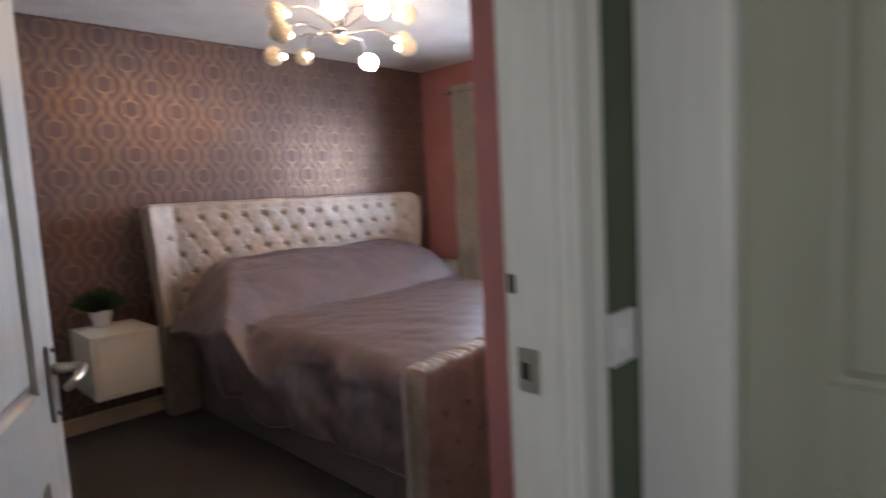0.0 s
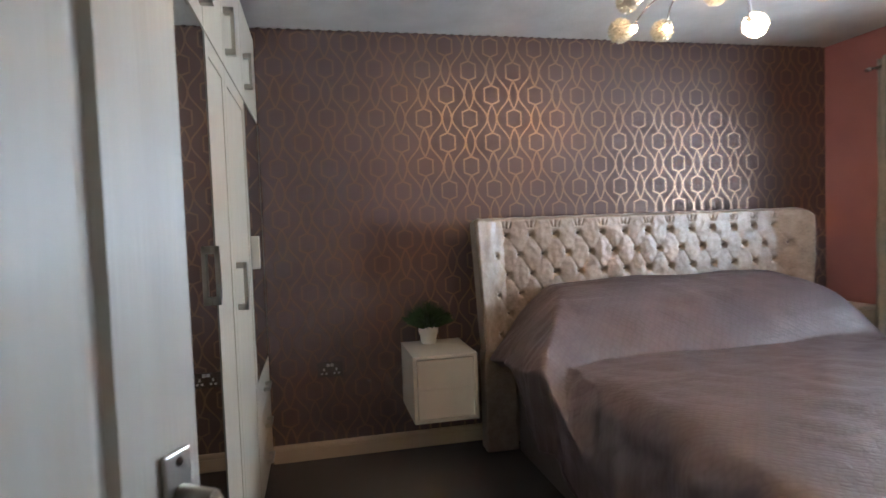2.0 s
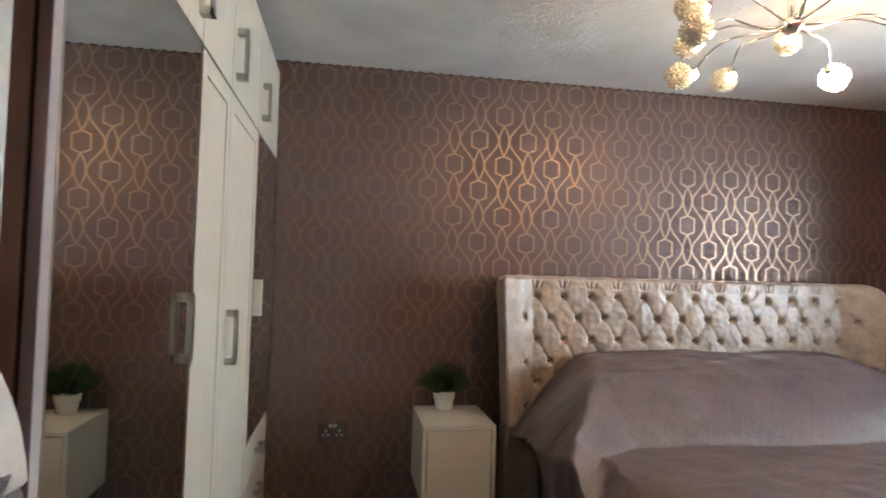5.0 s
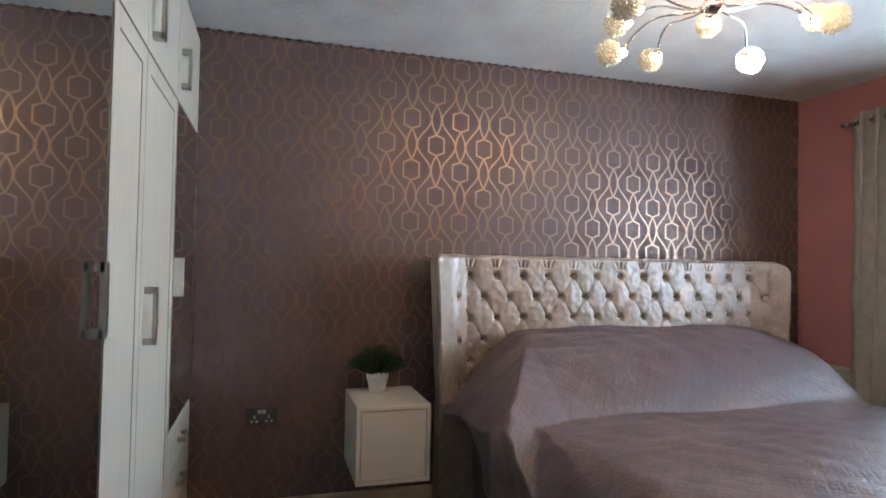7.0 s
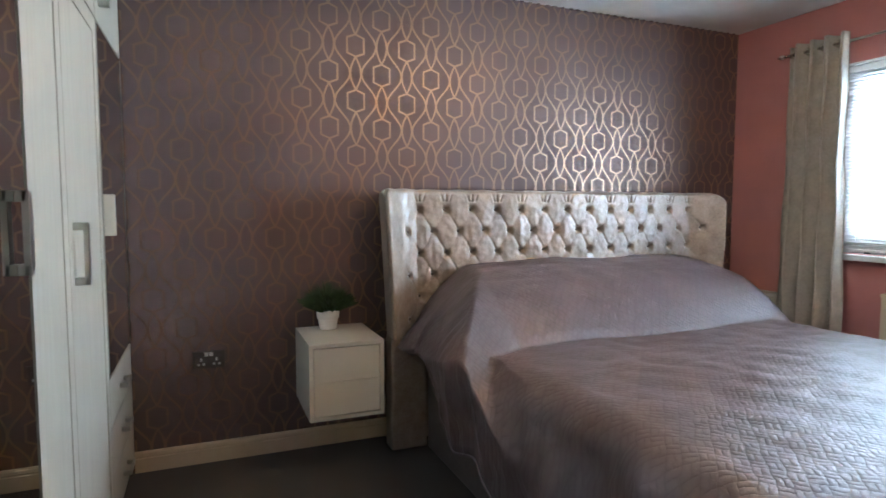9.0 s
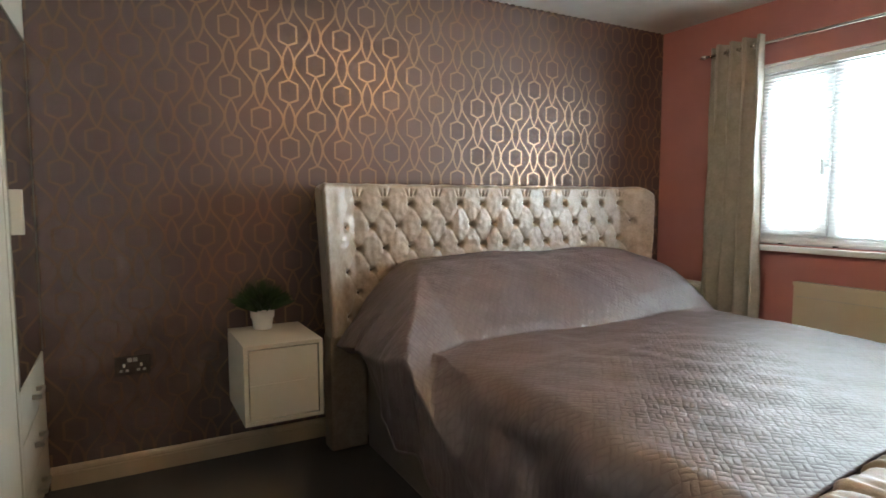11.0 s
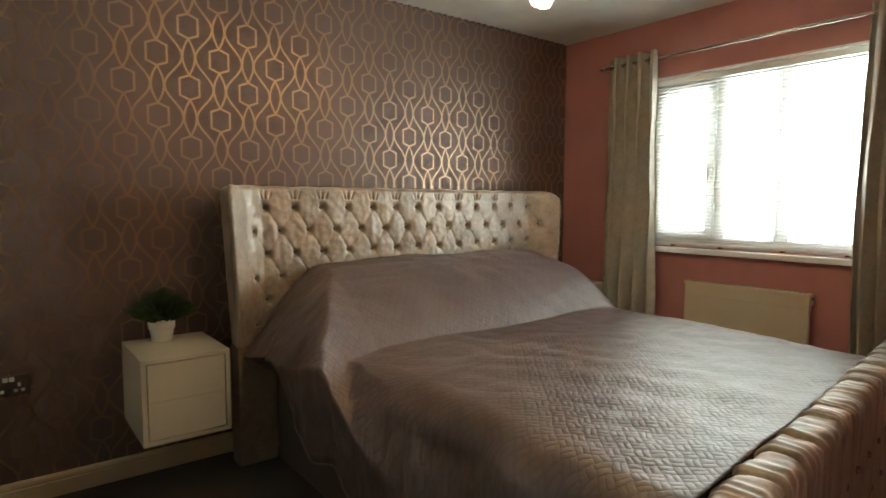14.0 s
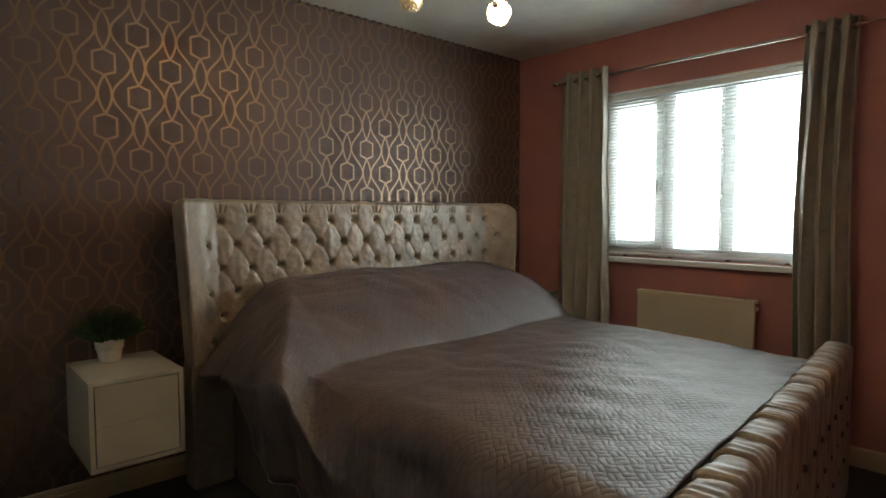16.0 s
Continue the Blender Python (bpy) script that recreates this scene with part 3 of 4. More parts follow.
def curtain(a, b, sway, label):
    """An eyelet curtain in even folds from y = a to y = b, drawn aside by sway at half height."""
    ob = thing("curtain", (POLE_X, (a + b) / 2, 0.03), label, "curtain", "curtains at the window")
    folds = 4.0 if abs(b - a) > 0.3 else 3.5
    rnd = random.Random(int(abs(a) * 100))
    phase = [rnd.uniform(-0.35, 0.35) for _ in range(8)]

    def fn(u, v):
        z = 2.228 - v * 2.188
        flare = 1.0 + 0.12 * smooth01((v - 0.15) / 0.5)
        y = (a + b) / 2 + (b - a) * (u - 0.5) * flare + sway * math.sin(math.pi * min(1, v * 1.15)) ** 1.3
        deep = 0.046 + 0.012 * v
        wob = 0.3 * math.sin(v * 5 + phase[0] + 2.5 * u) * v
        x = POLE_X + deep * math.sin(2 * math.pi * folds * u + wob) + 0.006 * math.sin(23 * v + 17 * u)
        y += 0.008 * math.cos(2 * math.pi * folds * u * 2 + 3 * v)
        return (min(x, EAST - 0.03), y, z)

    part("drape", thicken(sheet(96, 60, fn), 0.004), M_CURTAIN, ob, smooth=True)
    for k in range(int(folds * 2)):
        u = (k + 0.5) / (folds * 2)
        yy = a + (b - a) * u
        ring = [(POLE_X + 0.02 * math.cos(q), yy + 0.004 * math.sin(q * 2), POLE_Z + 0.02 * math.sin(q)) for q in np.linspace(0, 2 * math.pi, 17)]
        part("eyelet", tube(ring, 0.0035, 6), M_CHROME, ob, "chrome eyelet ring", smooth=True)
    return ob


curtain(-0.47, -0.83, 0.0, "grey beige velvet eyelet curtain hanging beside the bedside table")
curtain(-1.955, -2.185, 0.02, "grey beige velvet eyelet curtain at the window's far side")

RX = 3.668
rad = thing("radiator", (RX + 0.03, -1.405, 0.14), "cream enamelled panel radiator under the window", "radiator")
ra, rb, rz0, rz1 = -1.748, -1.055, 0.197, 0.797
part("panel", box(RX, RX + 0.022, ra, rb, rz0, rz1 - 0.012, 0.005), M_RAD, rad)
part("perforation", boxes(*[(RX - 0.0012, RX + 0.001, ra + 0.03 + k * 0.018, ra + 0.04 + k * 0.018, rz1 - 0.085, rz1 - 0.079) for k in range(36)]), M_STEEL, rad, "row of small vent marks")["kind"] = "stuff"
part("top_grille", box(RX - 0.003, RX + 0.055, ra - 0.004, rb + 0.004, rz1 - 0.02, rz1, 0.004), M_RAD, rad)
for k in range(26):
    yy = ra + 0.03 + k * (rb - ra - 0.06) / 25
    part("slot", box(RX + 0.008, RX + 0.044, yy - 0.006, yy + 0.004, rz1 - 0.001, rz1 + 0.0006), M_BLACK, rad)
part("convector", box(RX + 0.024, RX + 0.052, ra + 0.01, rb - 0.01, rz0 + 0.02, rz1 - 0.021), M_RAD, rad)
for yy in (ra + 0.15, rb - 0.18):
    part("bracket", box(RX + 0.053, EAST - 0.001, yy, yy + 0.03, 0.25, 0.7), M_RAD, rad)
part("valve", lathe(RX + 0.03, ra - 0.035, ((0.008, 0.0), (0.008, 0.17), (0.014, 0.175), (0.014, 0.2), (0.02, 0.205), (0.02, 0.26), (0.012, 0.268)), 14), M_PLASTIC, rad, "white radiator valve on a pipe", smooth=True)
part("bleed_valve", box(RX + 0.01, RX + 0.03, ra - 0.012, ra - 0.003, rz1 - 0.06, rz1 - 0.035, 0.002), M_STEEL, rad)


# ---- fitted wardrobes ----
def bow_handle(parent, y, z, long=0.165, upright=True, x=0.0, deep=0.037):
    """A square bow handle standing off the front."""
    h = long / 2
    if upright:
        rows = ((x, x + deep - 0.003, y - 0.014, y + 0.014, z - h, z - h + 0.022), (x, x + deep - 0.003, y - 0.014, y + 0.014, z + h - 0.022, z + h), (x + deep - 0.013, x + deep, y - 0.014, y + 0.014, z - h, z + h))
    else:
        rows = ((x, x + 0.03, y - h, y - h + 0.014, z - 0.009, z + 0.009), (x, x + 0.03, y + h - 0.014, y + h, z - 0.009, z + 0.009), (x + 0.022, x + 0.031, y - h, y + h, z - 0.009, z + 0.009))
    bm = boxes(*rows, bevel=0.0015)
    part("handle", bm, M_STEEL, parent, "satin nickel bow handle")


def shaker(parent, a, b, c, d, x0=-0.02, x1=0.0):
    """A door with stiles and rails standing proud of a sunk panel; a, b along y, c, d along z."""
    f = 0.055
    door = part("door", box(x0, x1 - 0.006, a, b, c, d), M_WARD, parent)
    part("panel", box(x1 - 0.0058, x1 - 0.002, a + f + 0.004, b - f - 0.004, c + f + 0.004, d - f - 0.004, 0.001), M_WARD, door)
    for p, q in ((a, a + f), (b - f, b)):
        part("stile", box(x1 - 0.0058, x1, p, q, c, d, 0.001), M_WARD, door)
    for p, q in ((c, c + f), (d - f, d)):
        part("rail", box(x1 - 0.0058, x1, a + f + 0.0004, b - f - 0.0004, p, q, 0.001), M_WARD, door)
    return door


def mirror_door(parent, a, b, c, d):
    fr = part("door", boxes((-0.02, -0.004, a, b, c, d)), M_WARD, parent)
    part("mirror", box(-0.0035, 0.0, a + 0.004, b - 0.004, c + 0.004, d - 0.004), M_MIRROR, fr, "full-length mirror glass")
    part("edge_strip", boxes((-0.003, 0.0025, a, a + 0.0035, c, d), (-0.003, 0.0025, b - 0.0035, b, c, d)), M_STEEL, fr)
    return fr


def wardrobe(a, b, label):
    ob = thing("wardrobe", (-0.3, (a + b) / 2, 0), label, "wardrobe", "fitted wardrobes along the wall")
    part("carcass", boxes((WEST + 0.01, -0.022, a + 0.001, a + 0.019, 0.0, 2.372), (WEST + 0.01, -0.022, b - 0.019, b - 0.001, 0.0, 2.372), (WEST + 0.01, -0.022, a + 0.019, b - 0.019, 0.07, 0.088), (WEST + 0.01, -0.022, a + 0.019, b - 0.019, 1.935, 1.953), (WEST + 0.01, -0.022, a + 0.019, b - 0.019, 2.354, 2.372), (WEST + 0.01, WEST + 0.016, a + 0.019, b - 0.019, 0.09, 2.354)), M_WARD, ob)
    part("plinth", box(-0.07, -0.05, a + 0.02, b - 0.02, 0.0, 0.069), M_WARD, ob)
    return ob


LO, HI, OV0, OV1 = 0.075, 1.905, 1.913, 2.37
u1 = wardrobe(-2.3, -1.585, "white fitted wardrobe with a full-length mirror door")
mirror_door(u1, -2.296, -1.588, LO, HI)
bow_handle(u1, -1.662, 1.205, deep=0.024)
od = part("overhead_door", box(-0.02, 0.0, -2.296, -1.588, OV0, OV1, 0.002), M_WARD, u1)
bow_handle(od, -1.625, 2.05, 0.17)
part("end_panel", box(WEST + 0.005, -0.0235, -2.318, -2.3005, 0, 2.373), M_TAUPE, u1, "taupe laminate end panel")
part("end_edging", box(-0.0155, 0.002, -2.3225, -2.2965, 0, 2.373, 0.002), M_FRAME, u1, "mauve grey metal edge strip")
# Solid dark strip drawn where shade gathers between end panel and edging.
part("end_shadow_strip", box(-0.023, -0.016, -2.315, -2.3005, 0, 2.373), M_DARK, u1, "dark brown strip for the shade beside the edging")
u2 = wardrobe(-1.585, -0.645, "white fitted double wardrobe with panelled doors")
shaker(u2, -1.582, -1.213, LO, HI)
d3 = shaker(u2, -1.208, -0.648, LO, HI)
bow_handle(d3, -1.145, 1.125, 0.175)
od = part("overhead_door", box(-0.02, 0.0, -1.582, -1.213, OV0, OV1, 0.002), M_WARD, u2)
od = part("overhead_door", box(-0.02, 0.0, -1.208, -0.648, OV0, OV1, 0.002), M_WARD, u2)
bow_handle(od, -1.145, 2.045, 0.17)
u3 = wardrobe(-0.645, -0.012, "white fitted wardrobe with a mirror door above three drawers")
mirror_door(u3, -0.642, -0.014, 0.63, HI)
# Nickel handle built solid and white, the window's reflection put into its colour.
part("handle", box(0.0005, 0.036, -0.628, -0.6, 1.15, 1.3, 0.003), M_WHITE, u3, "block handle whitened for the window's reflection")
od = part("overhead_door", box(-0.02, 0.0, -0.642, -0.014, OV0, OV1, 0.002), M_WARD, u3)
bow_handle(od, -0.56, 2.055, 0.16)
for k in range(3):
    zz = LO + k * 0.184
    dr = part("drawer_front", box(-0.02, 0.0, -0.642, -0.014, zz, zz + 0.18, 0.002), M_WARD, u3)
    bow_handle(dr, -0.33, zz + 0.09, 0.13, False)


# ---- bed ----
HB0, HB1, HB_TOP, HB_MID = 1.142, 3.376, 1.345, 0.60
bed = thing("bed", (2.26, -1.3, 0), "super king bed with a buttoned champagne crushed velvet headboard", "bed")
ROW, COL, Z_ROW1, X_ROW1 = 0.113, 0.1512, 1.24, 1.362


def head_front(x):
    """The headboard's front, which turns forward into wings at both ends."""
    near = min(x - HB0, HB1 - x)
    k = max(0.0, 1 - near / 0.2)
    return -0.15 - 0.155 * (k * k / (k + 0.06)) * 1.06


def taper(x, z):
    """The wings draw in towards the floor."""
    side = (x - (HB0 + HB1) / 2) / ((HB1 - HB0) / 2)
    return x - math.copysign(abs(side) ** 6, side) * 0.055 * (HB_TOP - z)


def tuft(x, z):
    """How far the padding stands forward: shallow pads, buttons sunk deep, short creases from each button."""
    p = (x - X_ROW1) / COL
    q = (Z_ROW1 - z) / ROW
    edge = smooth01((min(x - X_ROW1, X_ROW1 + 12 * COL - x) / COL + 0.85) / 0.4)
    a, b = p + q / 2, p - q / 2
    da, db = a - round(a), b - round(b)
    if q < -0.35:
        dp = p - round(p)
        fan = sum(math.exp(-((dp - c * (-q)) ** 2) / 0.0012) * w for c, w in ((-0.28, 0.6), (0.0, 1.0), (0.3, 0.7))) * smooth01((0.95 + q) / 0.5)
        return (0.032 - 0.011 * fan) * edge + 0.022 * (1 - edge)
    rx, rz = COL * 0.5 * (da + db), ROW * (da - db)
    r = math.hypot(rx, rz)
    near = math.exp(-((r / 0.045) ** 2))
    down = 0.55 + 0.45 * math.tanh(-rz / 0.02)
    slant = math.exp(-db * db / 0.0016) * (0.3 + 0.7 * near) * (0.45 + 0.55 * down)
    other = math.exp(-da * da / 0.0022) * (0.02 + 0.28 * near)
    puff = (abs(math.sin(math.pi * a)) * abs(math.sin(math.pi * b))) ** 0.9
    k = smooth01((q + 0.35) / 0.35)
    return (0.032 + (0.0035 * puff - 0.0075 * max(slant, other)) * k - 0.03 * math.exp(-((r / 0.016) ** 2))) * edge + 0.022 * (1 - edge)


def corner_drop(x, z):
    """The rounded top corners."""
    a, b = max(0.0, 1 - (x - HB0) / 0.03), max(0.0, 1 - (HB1 - x) / 0.075)
    return (0.02 * a * a + 0.06 * b * b) * smooth01((z - 1.05) / (HB_TOP - 1.05))


def head_fn(u, v):
    """The buttoned front, rolled back over the top and the sides."""
    x = HB0 + (HB1 - HB0) * u
    z = HB_MID + (HB_TOP - HB_MID) * v
    rim = 0.024
    a, b = max(0.0, 1 - (HB_TOP - z) / rim), max(0.0, 1 - min(x - HB0, HB1 - x) / rim)
    roll = rim * (1 - math.sqrt(max(0.0, 1 - min(1.0, a * a + b * b)))) * 1.6
    bulge = 0.012 * math.sin(math.pi * v)
    fine = 0.004 * noise.noise(Vector((x * 9, z * 9, 1))) + 0.003 * noise.noise(Vector((x * 34, z * 34, 5)))
    return (taper(x, z), head_front(x) - tuft(x, z) - bulge + roll + fine, z + 0.004 * abs(math.sin(math.pi * (x - X_ROW1) / COL)) * a - corner_drop(x, z))


headboard = part("headboard", sheet(520, 170, head_fn), M_VELVET, bed, "deep-buttoned champagne crushed velvet", smooth=True)


def head_shell(u, v):
    """Back, top and sides of the headboard as one padded wrap."""
    x = HB0 + (HB1 - HB0) * u
    prof = ((head_front(x) + 0.012, HB_MID), (head_front(x) + 0.012, HB_TOP - 0.03), (head_front(x) + 0.02, HB_TOP - 0.012), (head_front(x) + 0.035, HB_TOP - 0.003), (head_front(x) + 0.07, HB_TOP - 0.002), (head_front(x) + 0.1, HB_TOP - 0.008), (head_front(x) + 0.108, HB_TOP - 0.03), (head_front(x) + 0.11, HB_MID))
    k = v * (len(prof) - 1)
    i = min(int(k), len(prof) - 2)
    f = k - i
    y = prof[i][0] * (1 - f) + prof[i + 1][0] * f
    z = prof[i][1] * (1 - f) + prof[i + 1][1] * f
    return (taper(x, z), y, z - corner_drop(x, z))


shell = sheet(120, 28, head_shell)
shell.verts.ensure_lookup_table()
for col in (0, 120):
    loop = [shell.verts[r * 121 + col] for r in range(29)]
    shell.faces.new(loop if col else loop[::-1])
bmesh.ops.recalc_face_normals(shell, faces=shell.faces)
part("headboard_back", shell, M_VELVET, bed, smooth=False)
part("headboard_base", boxes((HB0 + 0.042, HB0 + 0.232, -0.275, -0.16, 0.02, HB_MID - 0.004), (HB1 - 0.2, HB1 - 0.042, -0.275, -0.16, 0.02, HB_MID - 0.004), (HB0 + 0.17, HB1 - 0.17, -0.165, -0.06, 0.02, HB_MID - 0.004), bevel=0.012), M_VELVET, bed, "plain velvet lower headboard")
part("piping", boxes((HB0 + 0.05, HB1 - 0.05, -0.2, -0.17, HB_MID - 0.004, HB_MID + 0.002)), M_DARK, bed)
btn = bmesh.new()
bmesh.ops.create_uvsphere(btn, u_segments=10, v_segments=6, radius=0.0115)
bmesh.ops.scale(btn, vec=(1, 0.6, 1), verts=btn.verts)
BUTTON = bpy.data.meshes.new("button")
btn.to_mesh(BUTTON)
btn.free()
# Buttons use the darker rail velvet: the hollows' shade sits in their colour.
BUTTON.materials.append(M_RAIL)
BUTTON.polygons.foreach_set("use_smooth", [True] * len(BUTTON.polygons))
for r in range(6):
    n_btn = 13 if r % 2 == 0 else 14
    for k in range(n_btn):
        x = X_ROW1 + COL * (k - (0.5 if r % 2 else 0))
        z = Z_ROW1 - r * ROW
        if HB0 + 0.06 < x < HB1 - 0.06:
            repeat("button", BUTTON, headboard, (taper(x, z), head_front(x) - tuft(x, z) - 0.012 * math.sin(math.pi * (z - HB_MID) / (HB_TOP - HB_MID)) - 0.0015, z))

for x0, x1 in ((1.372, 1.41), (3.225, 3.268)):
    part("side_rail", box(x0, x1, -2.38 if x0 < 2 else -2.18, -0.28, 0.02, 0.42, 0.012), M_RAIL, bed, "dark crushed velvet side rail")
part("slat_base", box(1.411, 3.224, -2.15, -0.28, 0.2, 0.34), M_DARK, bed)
mattress = thing("mattress", (2.26, -1.3, 0.34), "deep mattress hidden under the quilted bedspread", "mattress")
part("core", box(1.44, 3.14, -2.15, -0.29, 0.341, 0.58, 0.04), M_WHITE, mattress)

FOOT_A, FOOT_B = Vector((1.235, -2.408, 0)), Vector((3.27, -2.18, 0))
foot_dir = (FOOT_B - FOOT_A).normalized()
foot_out = Vector((foot_dir.y, -foot_dir.x, 0))
FOOT_TOP, FOOT_T = 0.712, 0.112


def foot_fn(u, v):
    """The padded footboard's wrap: inner face, rolled top, outer face, gathered at even pleats."""
    long = (FOOT_B - FOOT_A).length
    s = u * long
    ph = s / 0.15
    r = FOOT_T / 2
    if v < 0.25:
        d, z, roll = 0.0, 0.06 + (FOOT_TOP - r - 0.06) * v / 0.25, 0.2
    elif v < 0.6:
        q = (v - 0.25) / 0.35 * math.pi
        d, z, roll = r - r * math.copysign(abs(math.cos(q)) ** 0.6, math.cos(q)), FOOT_TOP - r + r * math.sin(q) ** 0.6, 1.0
    else:
        d, z, roll = 2 * r, FOOT_TOP - r - (FOOT_TOP - r - 0.06) * (v - 0.6) / 0.4, 0.4 * (1 - smooth01((v - 0.75) / 0.15))
    ph += 0.8 * (v - 0.4)
    ph += 0.3 * noise.noise(Vector((ph * 0.7, v * 2.5, 2)))
    t = ph % 1.0
    # each pleat laps over the next: a steep edge, then a long slope
    lap = smooth01(t / 0.11) * (1 - 0.7 * t)
    gather = 0.0035 * math.sin(math.pi * 7 * t + 3 * v + int(ph)) * (1 - t)
    swell = (0.011 * (lap - 0.6) + gather) * roll + 0.006 * noise.noise(Vector((s * 16, v * 11, 3))) + 0.003 * noise.noise(Vector((s * 45, v * 20, 8)))
    q = min(1.0, max(0.0, (v - 0.25) / 0.35)) * math.pi
    nrm = -math.cos(q) * foot_out
    dz = math.sin(q) if 0.25 < v < 0.6 else 0
    p = FOOT_A + foot_dir * s + foot_out * d + nrm * swell
    return (p.x, p.y, z + dz * swell)


fb = sheet(600, 44, foot_fn)
fb.verts.ensure_lookup_table()
for col in (0, 600):
    loop = [fb.verts[r * 601 + col] for r in range(45)]
    fb.faces.new(loop if col else loop[::-1])
bmesh.ops.recalc_face_normals(fb, faces=fb.faces)
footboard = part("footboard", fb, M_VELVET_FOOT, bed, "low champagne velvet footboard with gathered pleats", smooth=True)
for r in range(3):
    for k in range(14):
        s = 0.1 + 0.145 * (k + (0.5 if r % 2 else 0))
        if s < 1.98:
            p = FOOT_A + foot_dir * s + foot_out * (FOOT_T + 0.001)
            repeat("button", BUTTON, footboard, (p.x, p.y, 0.52 - r * 0.13))

SP0, SP1, INNER = 1.2, 3.31, 1.47


def soft_min(a, b, k):
    h = min(1.0, max(0.0, 0.5 + 0.5 * (b - a) / k))
    return b + (a - b) * h - k * h * (1 - h)


def soft_max(a, b, k):
    return -soft_min(-a, -b, k)


def spread_z(x, y):
    """Height of the bedspread: flat over the mattress, tented over the pillows at the head."""
    base = 0.665 - 0.02 * smooth01((-y - 1.6) / 0.7) - 1.0 * max(0.0, 1.36 - x)
    front = -1.1 + 0.19 * min(1.0, max(0.0, (x - 1.15) / 0.4)) + 0.012 * math.sin(3.6 * x)
    top = 0.958 + 0.01 * math.sin(3.1 * x + 0.6) + 0.007 * math.sin(7 * x)
    slope = 0.665 + 0.68 * (y - front) + 0.02 * math.sin(math.pi * min(1, max(0, (y - front) / 0.4)))
    west = 0.56 + 1.0 * (x - 1.2) + 0.19 * max(0.0, -0.45 - y) + 0.03 * math.sin(math.pi * min(1, max(0, (x - 1.2) / 0.4)))
    east = 0.956 - 1.4 * (x - 3.06)
    mound = soft_min(soft_min(soft_min(top, east, 0.06), slope, 0.1), west, 0.03)
    z = soft_max(base, mound, 0.03)
    z += 0.008 * noise.noise(Vector((x * 3.1, y * 3.1, 0))) + 0.004 * noise.noise(Vector((x * 9, y * 9, 4)))
    crumple = 0.007 * abs(noise.noise(Vector((x * 6 + y * 2, y * 5, 9)))) + 0.005 * abs(noise.noise(Vector((x * 3 - y * 8, y * 11, 3))))
    # the cover is tucked in along the foot of the pillows, with a few drag lines above
    pinch = math.exp(-((y - front + 0.012 * math.sin(6 * x)) / 0.016) ** 2) * 0.016 * smooth01((x - 1.3) / 0.2) * smooth01((2.9 - x) / 0.5)
    drag = 0.006 * max(0.0, noise.noise(Vector((x * 2.0, y * 16 + x * 1.5, 12)))) * smooth01((y - front) / 0.1)
    return z - pinch + crumple - drag


def flank(u, v, y, edge, s, width, hang, belly):
    """The cover's fall over a mattress edge: u from the hem, 0, to the top, 1."""
    z_in = spread_z(edge + s * width, y)
    drop = width * 1.05
    fold = 0.014 * math.sin(5 * v * 6.28 + 1) + 0.032 * noise.noise(Vector((v * 7, u * 0.6, 7)))
    if u < 0.5:
        q = u / 0.5
        out = belly * math.sin(math.pi * min(1, 0.3 + 0.7 * q)) + fold * (1 - q)
        return Vector((edge - s * out, y, hang + (z_in - drop - hang) * q))
    q = (u - 0.5) / 0.5 * math.pi / 2
    return Vector((edge + s * width * (1 - math.cos(q)), y, z_in - drop + drop * math.sin(q)))


def spread_fn(u, v):
    """Across the bed by u, from the headboard to the footboard by v."""
    end = FOOT_A.y + (FOOT_B.y - FOOT_A.y) * min(1, max(0, (SP0 + (SP1 - SP0) * u - FOOT_A.x) / (FOOT_B.x - FOOT_A.x)))
    start = -0.235 - 0.065 * (1 - smooth01(min(u, 1 - u) / 0.2))
    y = start + (end + 0.03 - start) * v
    side = 0.2
    if u < side:
        k = u / side
        width = 0.13
        body = flank(k, v, y, INNER - width, 1, width, 0.22 + 0.26 * smooth01((y + 1.2) / 0.6), 0.02 + 0.03 * math.exp(-((y + 1.4) / 0.2) ** 2))
        brim = SP0 + 0.015 * math.sin(9 * y)
        x = brim + (INNER - brim) * max(0.0, (k - 0.2) / 0.8)
        fall = max(0.0, 1 - k / 0.2)
        tent = Vector((x + 0.05 * fall, y, spread_z(x, y) - (0.03 + 0.34 * smooth01((-0.5 - y) / 0.5)) * fall))
        p = body.lerp(tent, smooth01((y + 1.52) / 0.44))
        # loose cloth on the fall: soft upright folds and puckers
        loose = 1 - smooth01((k - 0.55) / 0.4)
        p.x -= loose * (0.035 * noise.noise(Vector((y * 6, p.z * 3, 21))) + 0.014 * noise.noise(Vector((y * 15, p.z * 9, 5))))
        p.y += loose * 0.02 * noise.noise(Vector((y * 5, p.z * 7, 33)))
        return p
    if u > 1 - side:
        return flank((1 - u) / side, v, y, SP1, -1, 0.24, 0.24, 0.01)
    x = INNER + (SP1 - 0.24 - INNER) * (u - side) / (1 - 2 * side)
    return Vector((x, y, spread_z(x, y)))


spread = thing("bedspread", (2.26, -1.4, 0.6), "mauve grey quilted satin bedspread drawn up over the pillows", "bedspread")
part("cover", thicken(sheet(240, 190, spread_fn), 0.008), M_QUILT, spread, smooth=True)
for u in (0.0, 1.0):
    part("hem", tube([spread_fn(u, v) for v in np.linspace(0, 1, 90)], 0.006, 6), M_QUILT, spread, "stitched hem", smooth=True)


